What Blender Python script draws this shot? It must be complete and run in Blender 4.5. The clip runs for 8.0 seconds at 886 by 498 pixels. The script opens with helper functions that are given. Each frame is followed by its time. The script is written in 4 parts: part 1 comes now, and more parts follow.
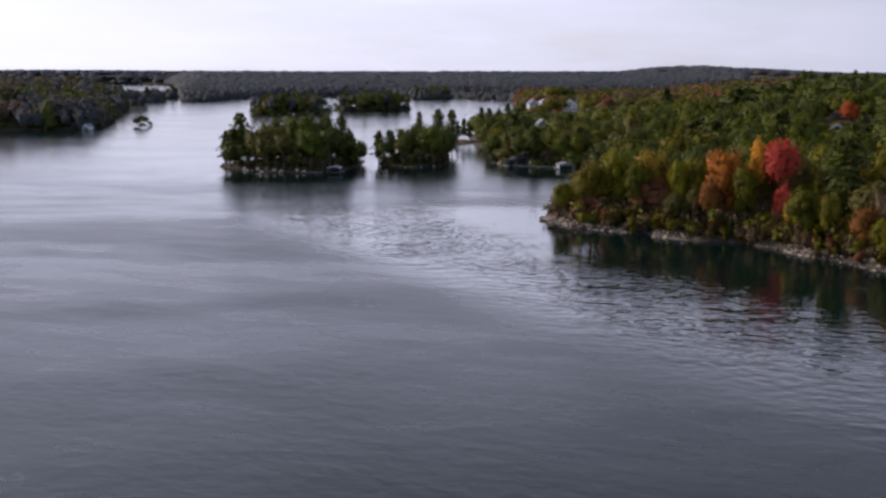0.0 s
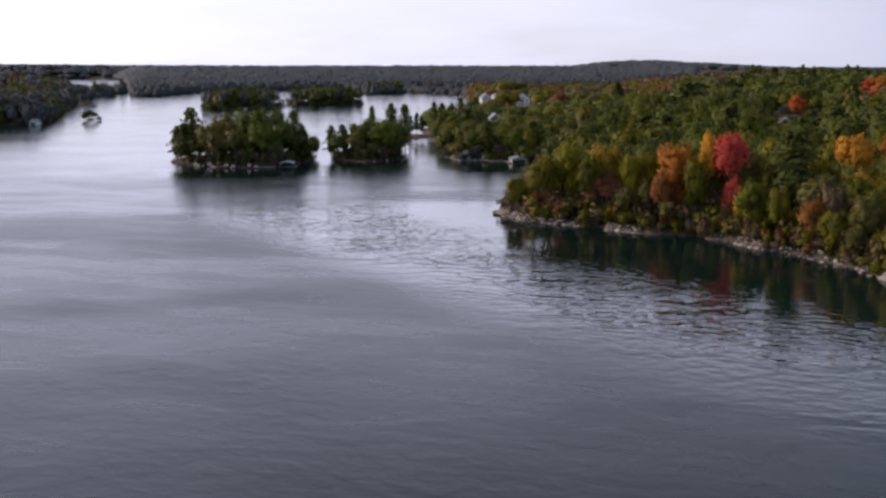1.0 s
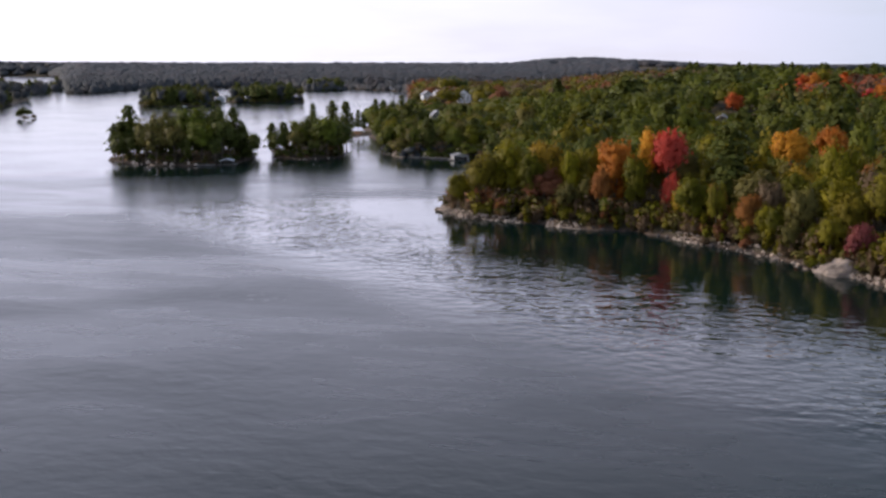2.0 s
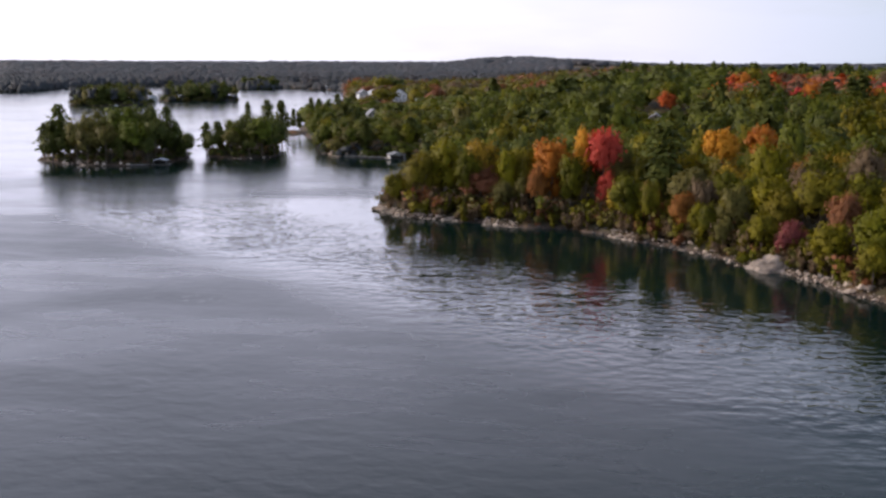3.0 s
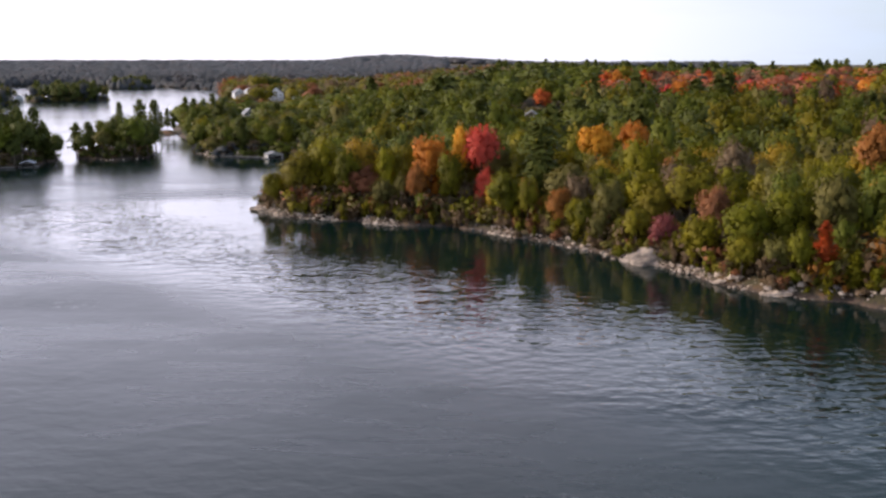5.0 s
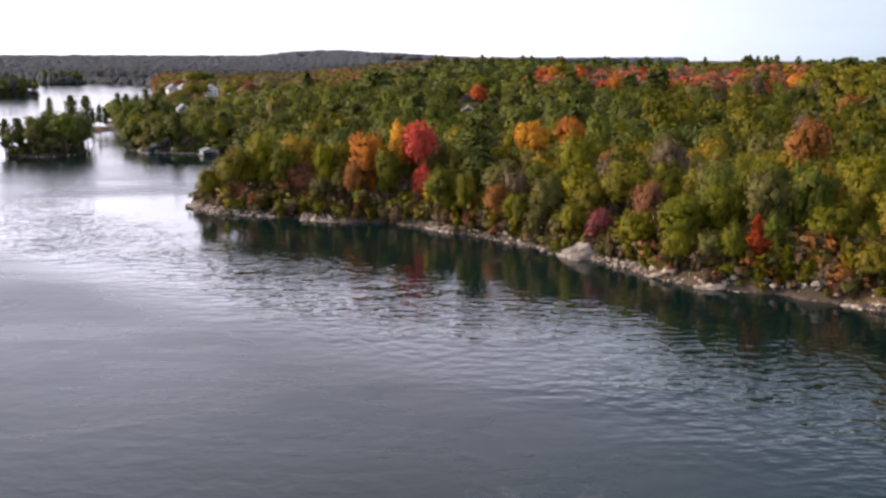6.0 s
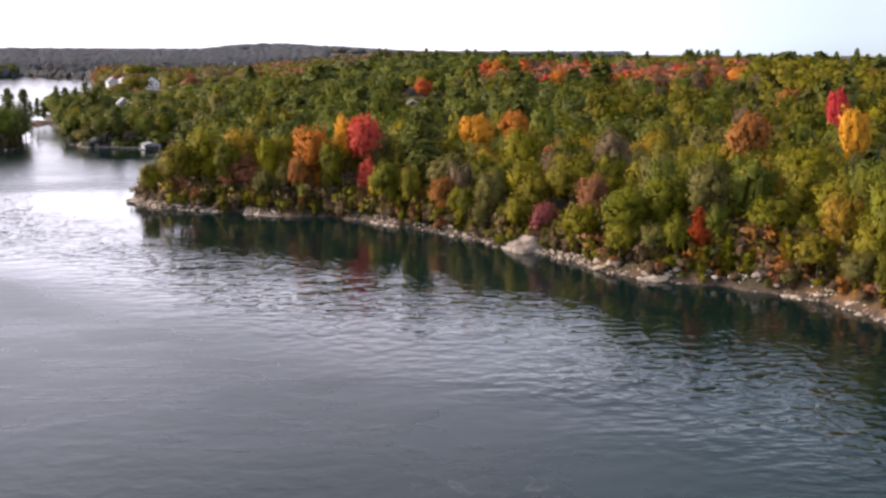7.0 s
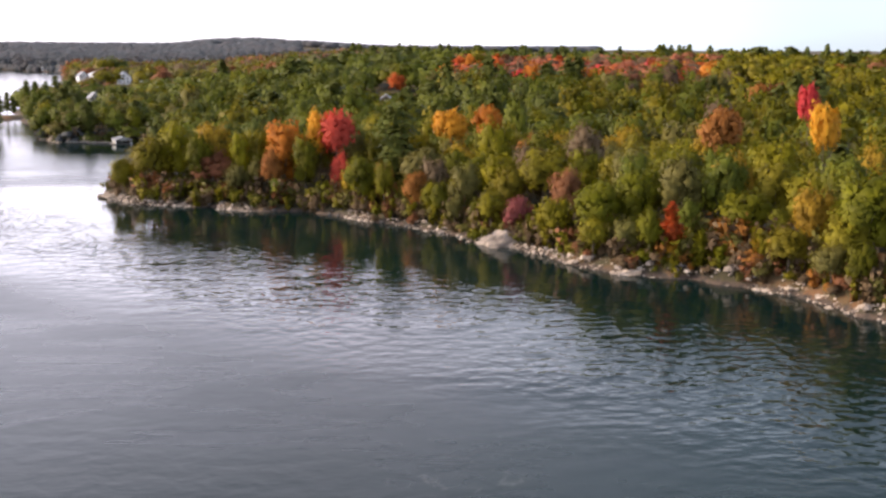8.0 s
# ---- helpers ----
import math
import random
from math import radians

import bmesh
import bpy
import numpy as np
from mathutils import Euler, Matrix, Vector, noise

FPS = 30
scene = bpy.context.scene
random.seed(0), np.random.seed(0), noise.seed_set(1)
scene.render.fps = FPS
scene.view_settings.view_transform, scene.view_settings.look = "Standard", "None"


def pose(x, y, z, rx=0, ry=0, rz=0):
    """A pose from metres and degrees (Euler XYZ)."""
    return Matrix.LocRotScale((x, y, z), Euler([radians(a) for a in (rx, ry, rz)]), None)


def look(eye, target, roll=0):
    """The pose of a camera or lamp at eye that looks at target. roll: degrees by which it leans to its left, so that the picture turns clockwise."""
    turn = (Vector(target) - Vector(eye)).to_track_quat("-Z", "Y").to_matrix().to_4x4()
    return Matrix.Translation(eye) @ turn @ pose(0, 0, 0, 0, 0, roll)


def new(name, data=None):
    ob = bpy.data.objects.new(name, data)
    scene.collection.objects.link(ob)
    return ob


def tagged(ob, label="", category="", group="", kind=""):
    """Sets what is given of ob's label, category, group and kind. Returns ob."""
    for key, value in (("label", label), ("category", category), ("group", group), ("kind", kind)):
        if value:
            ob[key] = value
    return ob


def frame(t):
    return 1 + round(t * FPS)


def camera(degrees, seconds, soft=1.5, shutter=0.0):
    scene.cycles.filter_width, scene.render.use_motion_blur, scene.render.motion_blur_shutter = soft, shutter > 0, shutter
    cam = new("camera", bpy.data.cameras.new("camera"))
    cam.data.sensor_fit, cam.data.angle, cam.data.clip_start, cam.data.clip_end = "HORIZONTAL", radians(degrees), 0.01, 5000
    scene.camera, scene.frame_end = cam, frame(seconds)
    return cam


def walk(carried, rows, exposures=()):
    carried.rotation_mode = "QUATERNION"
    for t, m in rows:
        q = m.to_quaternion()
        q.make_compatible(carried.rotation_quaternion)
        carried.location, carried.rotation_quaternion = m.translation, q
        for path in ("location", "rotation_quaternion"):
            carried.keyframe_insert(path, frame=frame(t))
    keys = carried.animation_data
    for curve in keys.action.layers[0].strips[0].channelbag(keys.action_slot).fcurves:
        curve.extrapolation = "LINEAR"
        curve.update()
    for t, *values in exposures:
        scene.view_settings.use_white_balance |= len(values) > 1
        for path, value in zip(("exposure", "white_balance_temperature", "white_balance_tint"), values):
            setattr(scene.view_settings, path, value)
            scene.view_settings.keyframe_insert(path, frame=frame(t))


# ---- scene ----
cam = camera(43.23, 8.0, soft=2.7)
EYE = (0.0, 0.0, 40.0)
# seconds, heading (clockwise from +y), pitch, lean
TURNS = [
    (0, 0.011, -8.993, 0.002),
    (0.5, 1.164, -9.125, 0.017),
    (1, 2.415, -9.274, 0.009),
    (2.5, 7.030, -9.475, 0.066),
    (3, 8.662, -9.476, 0.128),
    (3.5, 10.212, -9.474, 0.121),
    (4, 11.738, -9.471, 0.077),
    (4.5, 13.257, -9.491, 0.003),
    (6, 18.081, -9.764, 0.111),
    (6.5, 19.571, -9.902, 0.150),
    (7, 20.922, -10.079, 0.219),
    (7.5, 21.840, -10.230, 0.296),
    (8, 22.287, -10.339, 0.335),
]


def aim(heading, pitch, lean):
    a, b = radians(heading), radians(pitch)
    return look(EYE, (math.sin(a) * math.cos(b), math.cos(a) * math.cos(b), EYE[2] + math.sin(b)), lean)


walk(cam, [(t, aim(a, b, c)) for t, a, b, c in TURNS], exposures=[(0.0, -0.13, 6120, 13), (1.0, 0.02, 6190, 13), (2.5, 0.27, 6280, 13), (4.5, 0.58, 6430, 13), (6.5, 0.93, 6660, 13), (8.0, 1.16, 6780, 13)])

# ---- sky and sun ----
SUN_AZIMUTH, SUN_HEIGHT = -58.0, 32.0
world = bpy.data.worlds.new("sky")
scene.world = world
world.use_nodes = True
nt = world.node_tree
nt.nodes.clear()


def link(tree, a, b):
    tree.links.new(a, b)


def node(tree, kind, **props):
    n = tree.nodes.new(kind)
    for k, v in props.items():
        n.inputs[k].default_value = v
    return n


def build_sky():
    out = nt.nodes.new("ShaderNodeOutputWorld")
    bg = node(nt, "ShaderNodeBackground", Strength=1.0)
    sky = nt.nodes.new("ShaderNodeTexSky")
    sky.sky_type, sky.sun_disc = "NISHITA", False
    sky.sun_elevation, sky.sun_rotation = radians(SUN_HEIGHT), radians(SUN_AZIMUTH)
    dim = nt.nodes.new("ShaderNodeVectorMath")
    dim.operation = "SCALE"
    dim.inputs["Scale"].default_value = 0.10
    link(nt, sky.outputs[0], dim.inputs[0])
    coord = nt.nodes.new("ShaderNodeTexCoord")
    split = nt.nodes.new("ShaderNodeSeparateXYZ")
    link(nt, coord.outputs["Generated"], split.inputs[0])
    # thin high overcast: bright at the horizon, greyer overhead
    ramp = nt.nodes.new("ShaderNodeValToRGB")
    ramp.color_ramp.elements[0].position, ramp.color_ramp.elements[0].color = 0.0, (1.06, 1.04, 1.20, 1)
    for place, tone in ((0.06, (1.10, 1.08, 1.26, 1)), (0.16, (1.80, 1.77, 2.10, 1)), (0.34, (0.74, 0.75, 0.94, 1))):
        ramp.color_ramp.elements.new(place).color = tone
    ramp.color_ramp.elements[4].position, ramp.color_ramp.elements[4].color = 0.6, (0.42, 0.44, 0.58, 1)
    link(nt, split.outputs["Z"], ramp.inputs[0])
    squash = nt.nodes.new("ShaderNodeMapping")
    squash.inputs["Scale"].default_value = (1.5, 1.5, 9.0)
    link(nt, coord.outputs["Generated"], squash.inputs[0])
    cloud = node(nt, "ShaderNodeTexNoise", Scale=2.2, Detail=6.0, Roughness=0.55)
    link(nt, squash.outputs[0], cloud.inputs["Vector"])
    cover = nt.nodes.new("ShaderNodeMapRange")
    cover.inputs["From Min"].default_value, cover.inputs["From Max"].default_value = 0.35, 0.6
    cover.inputs["To Min"].default_value, cover.inputs["To Max"].default_value = 0.72, 1.0
    link(nt, cloud.outputs[0], cover.inputs[0])
    mix = nt.nodes.new("ShaderNodeMixRGB")
    link(nt, cover.outputs[0], mix.inputs[0])
    link(nt, dim.outputs[0], mix.inputs[1])
    toward = nt.nodes.new("ShaderNodeVectorMath")
    toward.operation = "DOT_PRODUCT"
    toward.inputs[1].default_value = (math.sin(radians(SUN_AZIMUTH)), math.cos(radians(SUN_AZIMUTH)), 0)
    link(nt, coord.outputs["Generated"], toward.inputs[0])
    side = nt.nodes.new("ShaderNodeMapRange")
    side.inputs["From Min"].default_value, side.inputs["From Max"].default_value = -0.15, 0.8
    side.inputs["To Min"].default_value, side.inputs["To Max"].default_value = 0.46, 1.05
    link(nt, toward.outputs["Value"], side.inputs[0])
    glow = nt.nodes.new("ShaderNodeVectorMath")
    glow.operation = "SCALE"
    link(nt, ramp.outputs[0], glow.inputs[0])
    link(nt, side.outputs[0], glow.inputs["Scale"])
    clear = nt.nodes.new("ShaderNodeMapRange")
    clear.inputs["From Min"].default_value, clear.inputs["From Max"].default_value = 0.22, -0.12
    link(nt, toward.outputs["Value"], clear.inputs[0])
    tint = nt.nodes.new("ShaderNodeMixRGB")
    tint.blend_type = "MULTIPLY"
    tint.inputs[2].default_value = (0.78, 0.95, 0.99, 1)
    link(nt, clear.outputs[0], tint.inputs[0])
    link(nt, glow.outputs[0], tint.inputs[1])
    link(nt, tint.outputs[0], mix.inputs[2])
    link(nt, mix.outputs[0], bg.inputs[0])
    link(nt, bg.outputs[0], out.inputs[0])


build_sky()
sun = new("sun", bpy.data.lights.new("sun", "SUN"))
sun.data.energy, sun.data.angle, sun.data.color = 2.35, radians(8), (1.0, 0.86, 0.68)
a, b = radians(SUN_AZIMUTH), radians(SUN_HEIGHT)
sun.matrix_world = look((500 * math.sin(a) * math.cos(b), 500 * math.cos(a) * math.cos(b), 500 * math.sin(b)), (0, 0, 0))

# ---- materials ----


def material(name, rough=0.7):
    m = bpy.data.materials.new(name)
    m.use_nodes = True
    return m, m.node_tree, m.node_tree.nodes["Principled BSDF"], rough


def leaf_material(name, dark, light, shine=0.55):
    """Foliage: each leaf clump a shade of its own, drifting over the crown and from tree to tree."""
    m, t, p, _ = material(name)
    geo = t.nodes.new("ShaderNodeNewGeometry")
    info = t.nodes.new("ShaderNodeObjectInfo")
    coord = t.nodes.new("ShaderNodeTexCoord")
    drift = node(t, "ShaderNodeTexNoise", Scale=0.28, Detail=3.0)
    link(t, geo.outputs["Position"], drift.inputs["Vector"])
    spread = t.nodes.new("ShaderNodeMath")
    spread.operation = "MULTIPLY_ADD"
    spread.inputs[1].default_value, spread.inputs[2].default_value = 1.45, -0.38
    link(t, drift.outputs[0], spread.inputs[0])
    add = t.nodes.new("ShaderNodeMath")
    add.operation = "MULTIPLY_ADD"
    add.inputs[1].default_value = 0.15
    link(t, geo.outputs["Random Per Island"], add.inputs[0])
    link(t, spread.outputs[0], add.inputs[2])
    mix = t.nodes.new("ShaderNodeMixRGB")
    mix.inputs[1].default_value, mix.inputs[2].default_value = (*dark, 1), (*light, 1)
    link(t, add.outputs[0], mix.inputs[0])
    mix.use_clamp = True
    hue = t.nodes.new("ShaderNodeHueSaturation")
    jitter = t.nodes.new("ShaderNodeMapRange")
    jitter.inputs["To Min"].default_value, jitter.inputs["To Max"].default_value = 0.495, 0.507
    link(t, info.outputs["Random"], jitter.inputs[0])
    link(t, jitter.outputs[0], hue.inputs["Hue"])
    value = t.nodes.new("ShaderNodeMapRange")
    value.inputs["To Min"].default_value, value.inputs["To Max"].default_value = 0.9, 1.12
    link(t, info.outputs["Random"], value.inputs[0])
    link(t, value.outputs[0], hue.inputs["Value"])
    link(t, mix.outputs[0], hue.inputs["Color"])
    link(t, hue.outputs[0], p.inputs["Base Color"])
    p.inputs["Roughness"].default_value = shine
    p.inputs["Specular IOR Level"].default_value = 0.10
    thin = t.nodes.new("ShaderNodeBsdfTranslucent")
    link(t, hue.outputs[0], thin.inputs[0])
    both = node(t, "ShaderNodeMixShader", Fac=0.25)
    link(t, p.outputs[0], both.inputs[1])
    link(t, thin.outputs[0], both.inputs[2])
    link(t, both.outputs[0], t.nodes["Material Output"].inputs[0])
    return m


LEAVES = {
    "green": leaf_material("green_leaves", (0.050, 0.052, 0.005), (0.240, 0.222, 0.012)),
    "deep_green": leaf_material("deep_green_leaves", (0.054, 0.064, 0.009), (0.212, 0.230, 0.026)),
    "olive": leaf_material("olive_leaves", (0.080, 0.068, 0.007), (0.330, 0.268, 0.020)),
    "yellow_green": leaf_material("yellow_green_leaves", (0.082, 0.075, 0.005), (0.350, 0.296, 0.014)),
    "grey_green": leaf_material("grey_green_leaves", (0.066, 0.059, 0.016), (0.262, 0.224, 0.056)),
    "gold": leaf_material("golden_leaves", (0.160, 0.095, 0.010), (0.566, 0.354, 0.035)),
    "amber": leaf_material("amber_leaves", (0.380, 0.160, 0.010), (0.944, 0.472, 0.047)),
    "orange": leaf_material("orange_leaves", (0.290, 0.092, 0.012), (0.800, 0.290, 0.040)),
    "flame": leaf_material("flame_leaves", (0.330, 0.055, 0.015), (0.826, 0.201, 0.047)),
    "red": leaf_material("scarlet_leaves", (0.380, 0.036, 0.030), (0.850, 0.110, 0.088)),
    "salmon": leaf_material("salmon_leaves", (0.220, 0.070, 0.036), (0.600, 0.225, 0.125)),
    "crimson": leaf_material("crimson_leaves", (0.140, 0.040, 0.040), (0.400, 0.115, 0.105)),
    "rust": leaf_material("rust_leaves", (0.180, 0.070, 0.016), (0.560, 0.235, 0.058)),
    "brown": leaf_material("brown_leaves", (0.145, 0.058, 0.028), (0.430, 0.175, 0.085)),
    "grey": leaf_material("grey_brown_leaves", (0.085, 0.055, 0.032), (0.255, 0.170, 0.096)),
    # these two have distance haze painted into their blue-grey leaf colour
    "spruce": leaf_material("hazed_spruce_needles", (0.094, 0.100, 0.106), (0.118, 0.124, 0.130)),
    "bare": leaf_material("hazed_twigs", (0.108, 0.102, 0.104), (0.134, 0.126, 0.126)),
    "pine": leaf_material("pine_needles", (0.050, 0.061, 0.014), (0.186, 0.200, 0.044)),
}
LEAF_ORDER = list(LEAVES)


def stone_material(name, dark, light, wet=True):
    m, t, p, _ = material(name)
    geo = t.nodes.new("ShaderNodeNewGeometry")
    big = node(t, "ShaderNodeTexNoise", Scale=0.6, Detail=6.0, Roughness=0.6)
    fine = node(t, "ShaderNodeTexNoise", Scale=6.0, Detail=4.0)
    link(t, geo.outputs["Position"], big.inputs["Vector"])
    link(t, geo.outputs["Position"], fine.inputs["Vector"])
    ramp = t.nodes.new("ShaderNodeValToRGB")
    ramp.color_ramp.elements[0].position, ramp.color_ramp.elements[0].color = 0.32, (*dark, 1)
    ramp.color_ramp.elements[1].position, ramp.color_ramp.elements[1].color = 0.62, (*light, 1)
    link(t, big.outputs[0], ramp.inputs[0])
    grain = t.nodes.new("ShaderNodeMixRGB")
    grain.blend_type = "MULTIPLY"
    grain.inputs[0].default_value = 0.5
    link(t, ramp.outputs[0], grain.inputs[1])
    link(t, fine.outputs[0], grain.inputs[2])
    link(t, grain.outputs[0], p.inputs["Base Color"])
    p.inputs["Roughness"].default_value = 0.85
    bump = node(t, "ShaderNodeBump", Strength=0.6, Distance=0.15)
    link(t, big.outputs[0], bump.inputs["Height"])
    link(t, bump.outputs[0], p.inputs["Normal"])
    return m


GRANITE = stone_material("granite", (0.26, 0.195, 0.145), (0.84, 0.68, 0.54))
TAN_STONE = stone_material("tan_stone", (0.15, 0.115, 0.085), (0.45, 0.36, 0.28))
BOULDER_STONE = stone_material("boulder_stone", (0.17, 0.13, 0.10), (0.47, 0.38, 0.31))
DARK_STONE = stone_material("weathered_stone", (0.07, 0.06, 0.055), (0.26, 0.22, 0.19))


def plain_material(name, colour, rough=0.7, metal=0.0, vary=0.25, scale=3.0):
    m, t, p, _ = material(name)
    geo = t.nodes.new("ShaderNodeNewGeometry")
    n = node(t, "ShaderNodeTexNoise", Scale=scale, Detail=5.0)
    link(t, geo.outputs["Position"], n.inputs["Vector"])
    mix = t.nodes.new("ShaderNodeMixRGB")
    mix.inputs[1].default_value = (*[c * (1 - vary) for c in colour], 1)
    mix.inputs[2].default_value = (*[min(1, c * (1 + vary)) for c in colour], 1)
    link(t, n.outputs[0], mix.inputs[0])
    link(t, mix.outputs[0], p.inputs["Base Color"])
    p.inputs["Roughness"].default_value, p.inputs["Metallic"].default_value = rough, metal
    return m


BARK = plain_material("bark", (0.16, 0.125, 0.095), 0.9, vary=0.5, scale=2.0)
WHITE_PAINT = plain_material("white_paint", (0.78, 0.78, 0.78), 0.6, vary=0.08)
GREY_ROOF = plain_material("grey_shingles", (0.30, 0.31, 0.34), 0.8)
DARK_ROOF = plain_material("dark_shingles", (0.07, 0.07, 0.08), 0.8)
PALE_ROOF = plain_material("pale_metal_roof", (0.66, 0.66, 0.70), 0.45, vary=0.1)
GREY_BOARDS = plain_material("grey_boards", (0.26, 0.24, 0.22), 0.8)
DARK_BOARDS = plain_material("dark_boards", (0.09, 0.08, 0.07), 0.8)
PALE_BOARDS = plain_material("pale_grey_boards", (0.50, 0.49, 0.47), 0.8)
TAN_BOARDS = plain_material("tan_boards", (0.36, 0.28, 0.20), 0.8)
DARK_GLASS = plain_material("dark_glass", (0.02, 0.025, 0.03), 0.08, vary=0.1)


def ground_material():
    """Leaf litter and dry grass, granite where the land meets the water."""
    m, t, p, _ = material("ground")
    geo = t.nodes.new("ShaderNodeNewGeometry")
    split = t.nodes.new("ShaderNodeSeparateXYZ")
    link(t, geo.outputs["Position"], split.inputs[0])
    big = node(t, "ShaderNodeTexNoise", Scale=0.12, Detail=8.0, Roughness=0.65)
    link(t, geo.outputs["Position"], big.inputs["Vector"])
    litter = t.nodes.new("ShaderNodeValToRGB")
    e = litter.color_ramp.elements
    e[0].position, e[0].color = 0.35, (0.034, 0.024, 0.013, 1)
    e[1].position, e[1].color = 0.65, (0.170, 0.082, 0.032, 1)
    mid = e.new(0.5)
    mid.color = (0.060, 0.050, 0.020, 1)
    link(t, big.outputs[0], litter.inputs[0])
    fine = node(t, "ShaderNodeTexNoise", Scale=0.9, Detail=7.0, Roughness=0.65)
    link(t, geo.outputs["Position"], fine.inputs["Vector"])
    stone = t.nodes.new("ShaderNodeValToRGB")
    stone.color_ramp.elements[0].position, stone.color_ramp.elements[0].color = 0.35, (0.030, 0.024, 0.019, 1)
    stone.color_ramp.elements[1].position, stone.color_ramp.elements[1].color = 0.66, (0.165, 0.104, 0.074, 1)
    link(t, fine.outputs[0], stone.inputs[0])
    edge = t.nodes.new("ShaderNodeMath")
    edge.operation = "MULTIPLY_ADD"
    edge.inputs[1].default_value = 3.0
    link(t, fine.outputs[0], edge.inputs[0])
    link(t, split.outputs["Z"], edge.inputs[2])
    where = t.nodes.new("ShaderNodeMapRange")
    where.inputs["From Min"].default_value, where.inputs["From Max"].default_value = 1.9, 2.5
    link(t, edge.outputs[0], where.inputs[0])
    mix = t.nodes.new("ShaderNodeMixRGB")
    link(t, where.outputs[0], mix.inputs[0])
    link(t, stone.outputs[0], mix.inputs[1])
    link(t, litter.outputs[0], mix.inputs[2])
    wet = t.nodes.new("ShaderNodeMapRange")
    wet.inputs["From Min"].default_value, wet.inputs["From Max"].default_value = 0.9, 2.1
    wet.inputs["To Min"].default_value, wet.inputs["To Max"].default_value = 0.9, 0.0
    link(t, edge.outputs[0], wet.inputs[0])
    soaked = t.nodes.new("ShaderNodeMixRGB")
    soaked.inputs[2].default_value = (0.034, 0.027, 0.021, 1)
    link(t, wet.outputs[0], soaked.inputs[0])
    link(t, mix.outputs[0], soaked.inputs[1])
    link(t, soaked.outputs[0], p.inputs["Base Color"])
    p.inputs["Roughness"].default_value = 0.9
    bump = node(t, "ShaderNodeBump", Strength=0.7, Distance=0.4)
    link(t, fine.outputs[0], bump.inputs["Height"])
    link(t, bump.outputs[0], p.inputs["Normal"])
    return m


def water_material():
    """Deep river water: small waves everywhere, stronger or calmer in drifting patches of current."""
    m, t, p, _ = material("river_water")
    geo = t.nodes.new("ShaderNodeNewGeometry")
    p.inputs["IOR"].default_value = 1.33
    flecks = node(t, "ShaderNodeTexNoise", Scale=0.32, Detail=7.0, Roughness=0.7, Distortion=1.2)
    link(t, geo.outputs["Position"], flecks.inputs["Vector"])
    drift = node(t, "ShaderNodeTexNoise", Scale=0.035, Detail=2.0)
    link(t, geo.outputs["Position"], drift.inputs["Vector"])
    foam = t.nodes.new("ShaderNodeMath")
    foam.operation = "MULTIPLY"
    link(t, flecks.outputs[0], foam.inputs[0])
    link(t, drift.outputs[0], foam.inputs[1])
    amount = t.nodes.new("ShaderNodeMapRange")
    amount.inputs["From Min"].default_value, amount.inputs["From Max"].default_value = 0.375, 0.47
    amount.inputs["To Max"].default_value = 0.2
    link(t, foam.outputs[0], amount.inputs[0])
    body = t.nodes.new("ShaderNodeMixRGB")
    body.inputs[1].default_value, body.inputs[2].default_value = (0.002, 0.012, 0.011, 1), (0.55, 0.55, 0.55, 1)
    link(t, amount.outputs[0], body.inputs[0])
    link(t, body.outputs[0], p.inputs["Base Color"])
    # slow swirls of current bend the pattern
    warp = node(t, "ShaderNodeTexNoise", Scale=0.012, Detail=3.0)
    link(t, geo.outputs["Position"], warp.inputs["Vector"])
    push = t.nodes.new("ShaderNodeVectorMath")
    push.operation = "MULTIPLY_ADD"
    push.inputs[1].default_value = (60, 60, 0)
    link(t, warp.outputs["Color"], push.inputs[0])
    link(t, geo.outputs["Position"], push.inputs[2])
    patch = node(t, "ShaderNodeTexNoise", Scale=0.022, Detail=5.0, Roughness=0.58)
    long = t.nodes.new("ShaderNodeMapping")
    long.inputs["Scale"].default_value = (0.45, 1.0, 1.0)
    link(t, push.outputs[0], long.inputs[0])
    link(t, long.outputs[0], patch.inputs["Vector"])
    calm = t.nodes.new("ShaderNodeMapRange")
    calm.interpolation_type = "SMOOTHSTEP"
    calm.inputs["From Min"].default_value, calm.inputs["From Max"].default_value = 0.32, 0.68
    calm.inputs["To Min"].default_value, calm.inputs["To Max"].default_value = 0.22, 1.0
    link(t, patch.outputs[0], calm.inputs[0])
    def blend(a, b, c, d, value):
        n = t.nodes.new("ShaderNodeMapRange")
        n.interpolation_type = "SMOOTHSTEP"
        for k, v in zip(("From Min", "From Max", "To Min", "To Max"), (a, b, c, d)):
            n.inputs[k].default_value = v
        link(t, value, n.inputs[0])
        return n.outputs[0]

    def maths(kind, a, b):
        n = t.nodes.new("ShaderNodeMath")
        n.operation = kind
        for slot, v in zip(n.inputs, (a, b)):
            if isinstance(v, float):
                slot.default_value = v
            else:
                link(t, v, slot)
        return n.outputs[0]

    def along(direction, vector):
        n = t.nodes.new("ShaderNodeVectorMath")
        n.operation = "DOT_PRODUCT"
        n.inputs[1].default_value = direction
        link(t, vector, n.inputs[0])
        return n.outputs["Value"]

    # crests lie across the channel
    crest = t.nodes.new("ShaderNodeCombineXYZ")
    link(t, maths("MULTIPLY", along((0.94, -0.34, 0), geo.outputs["Position"]), 0.78), crest.inputs[0])
    link(t, along((0.34, 0.94, 0), geo.outputs["Position"]), crest.inputs[1])
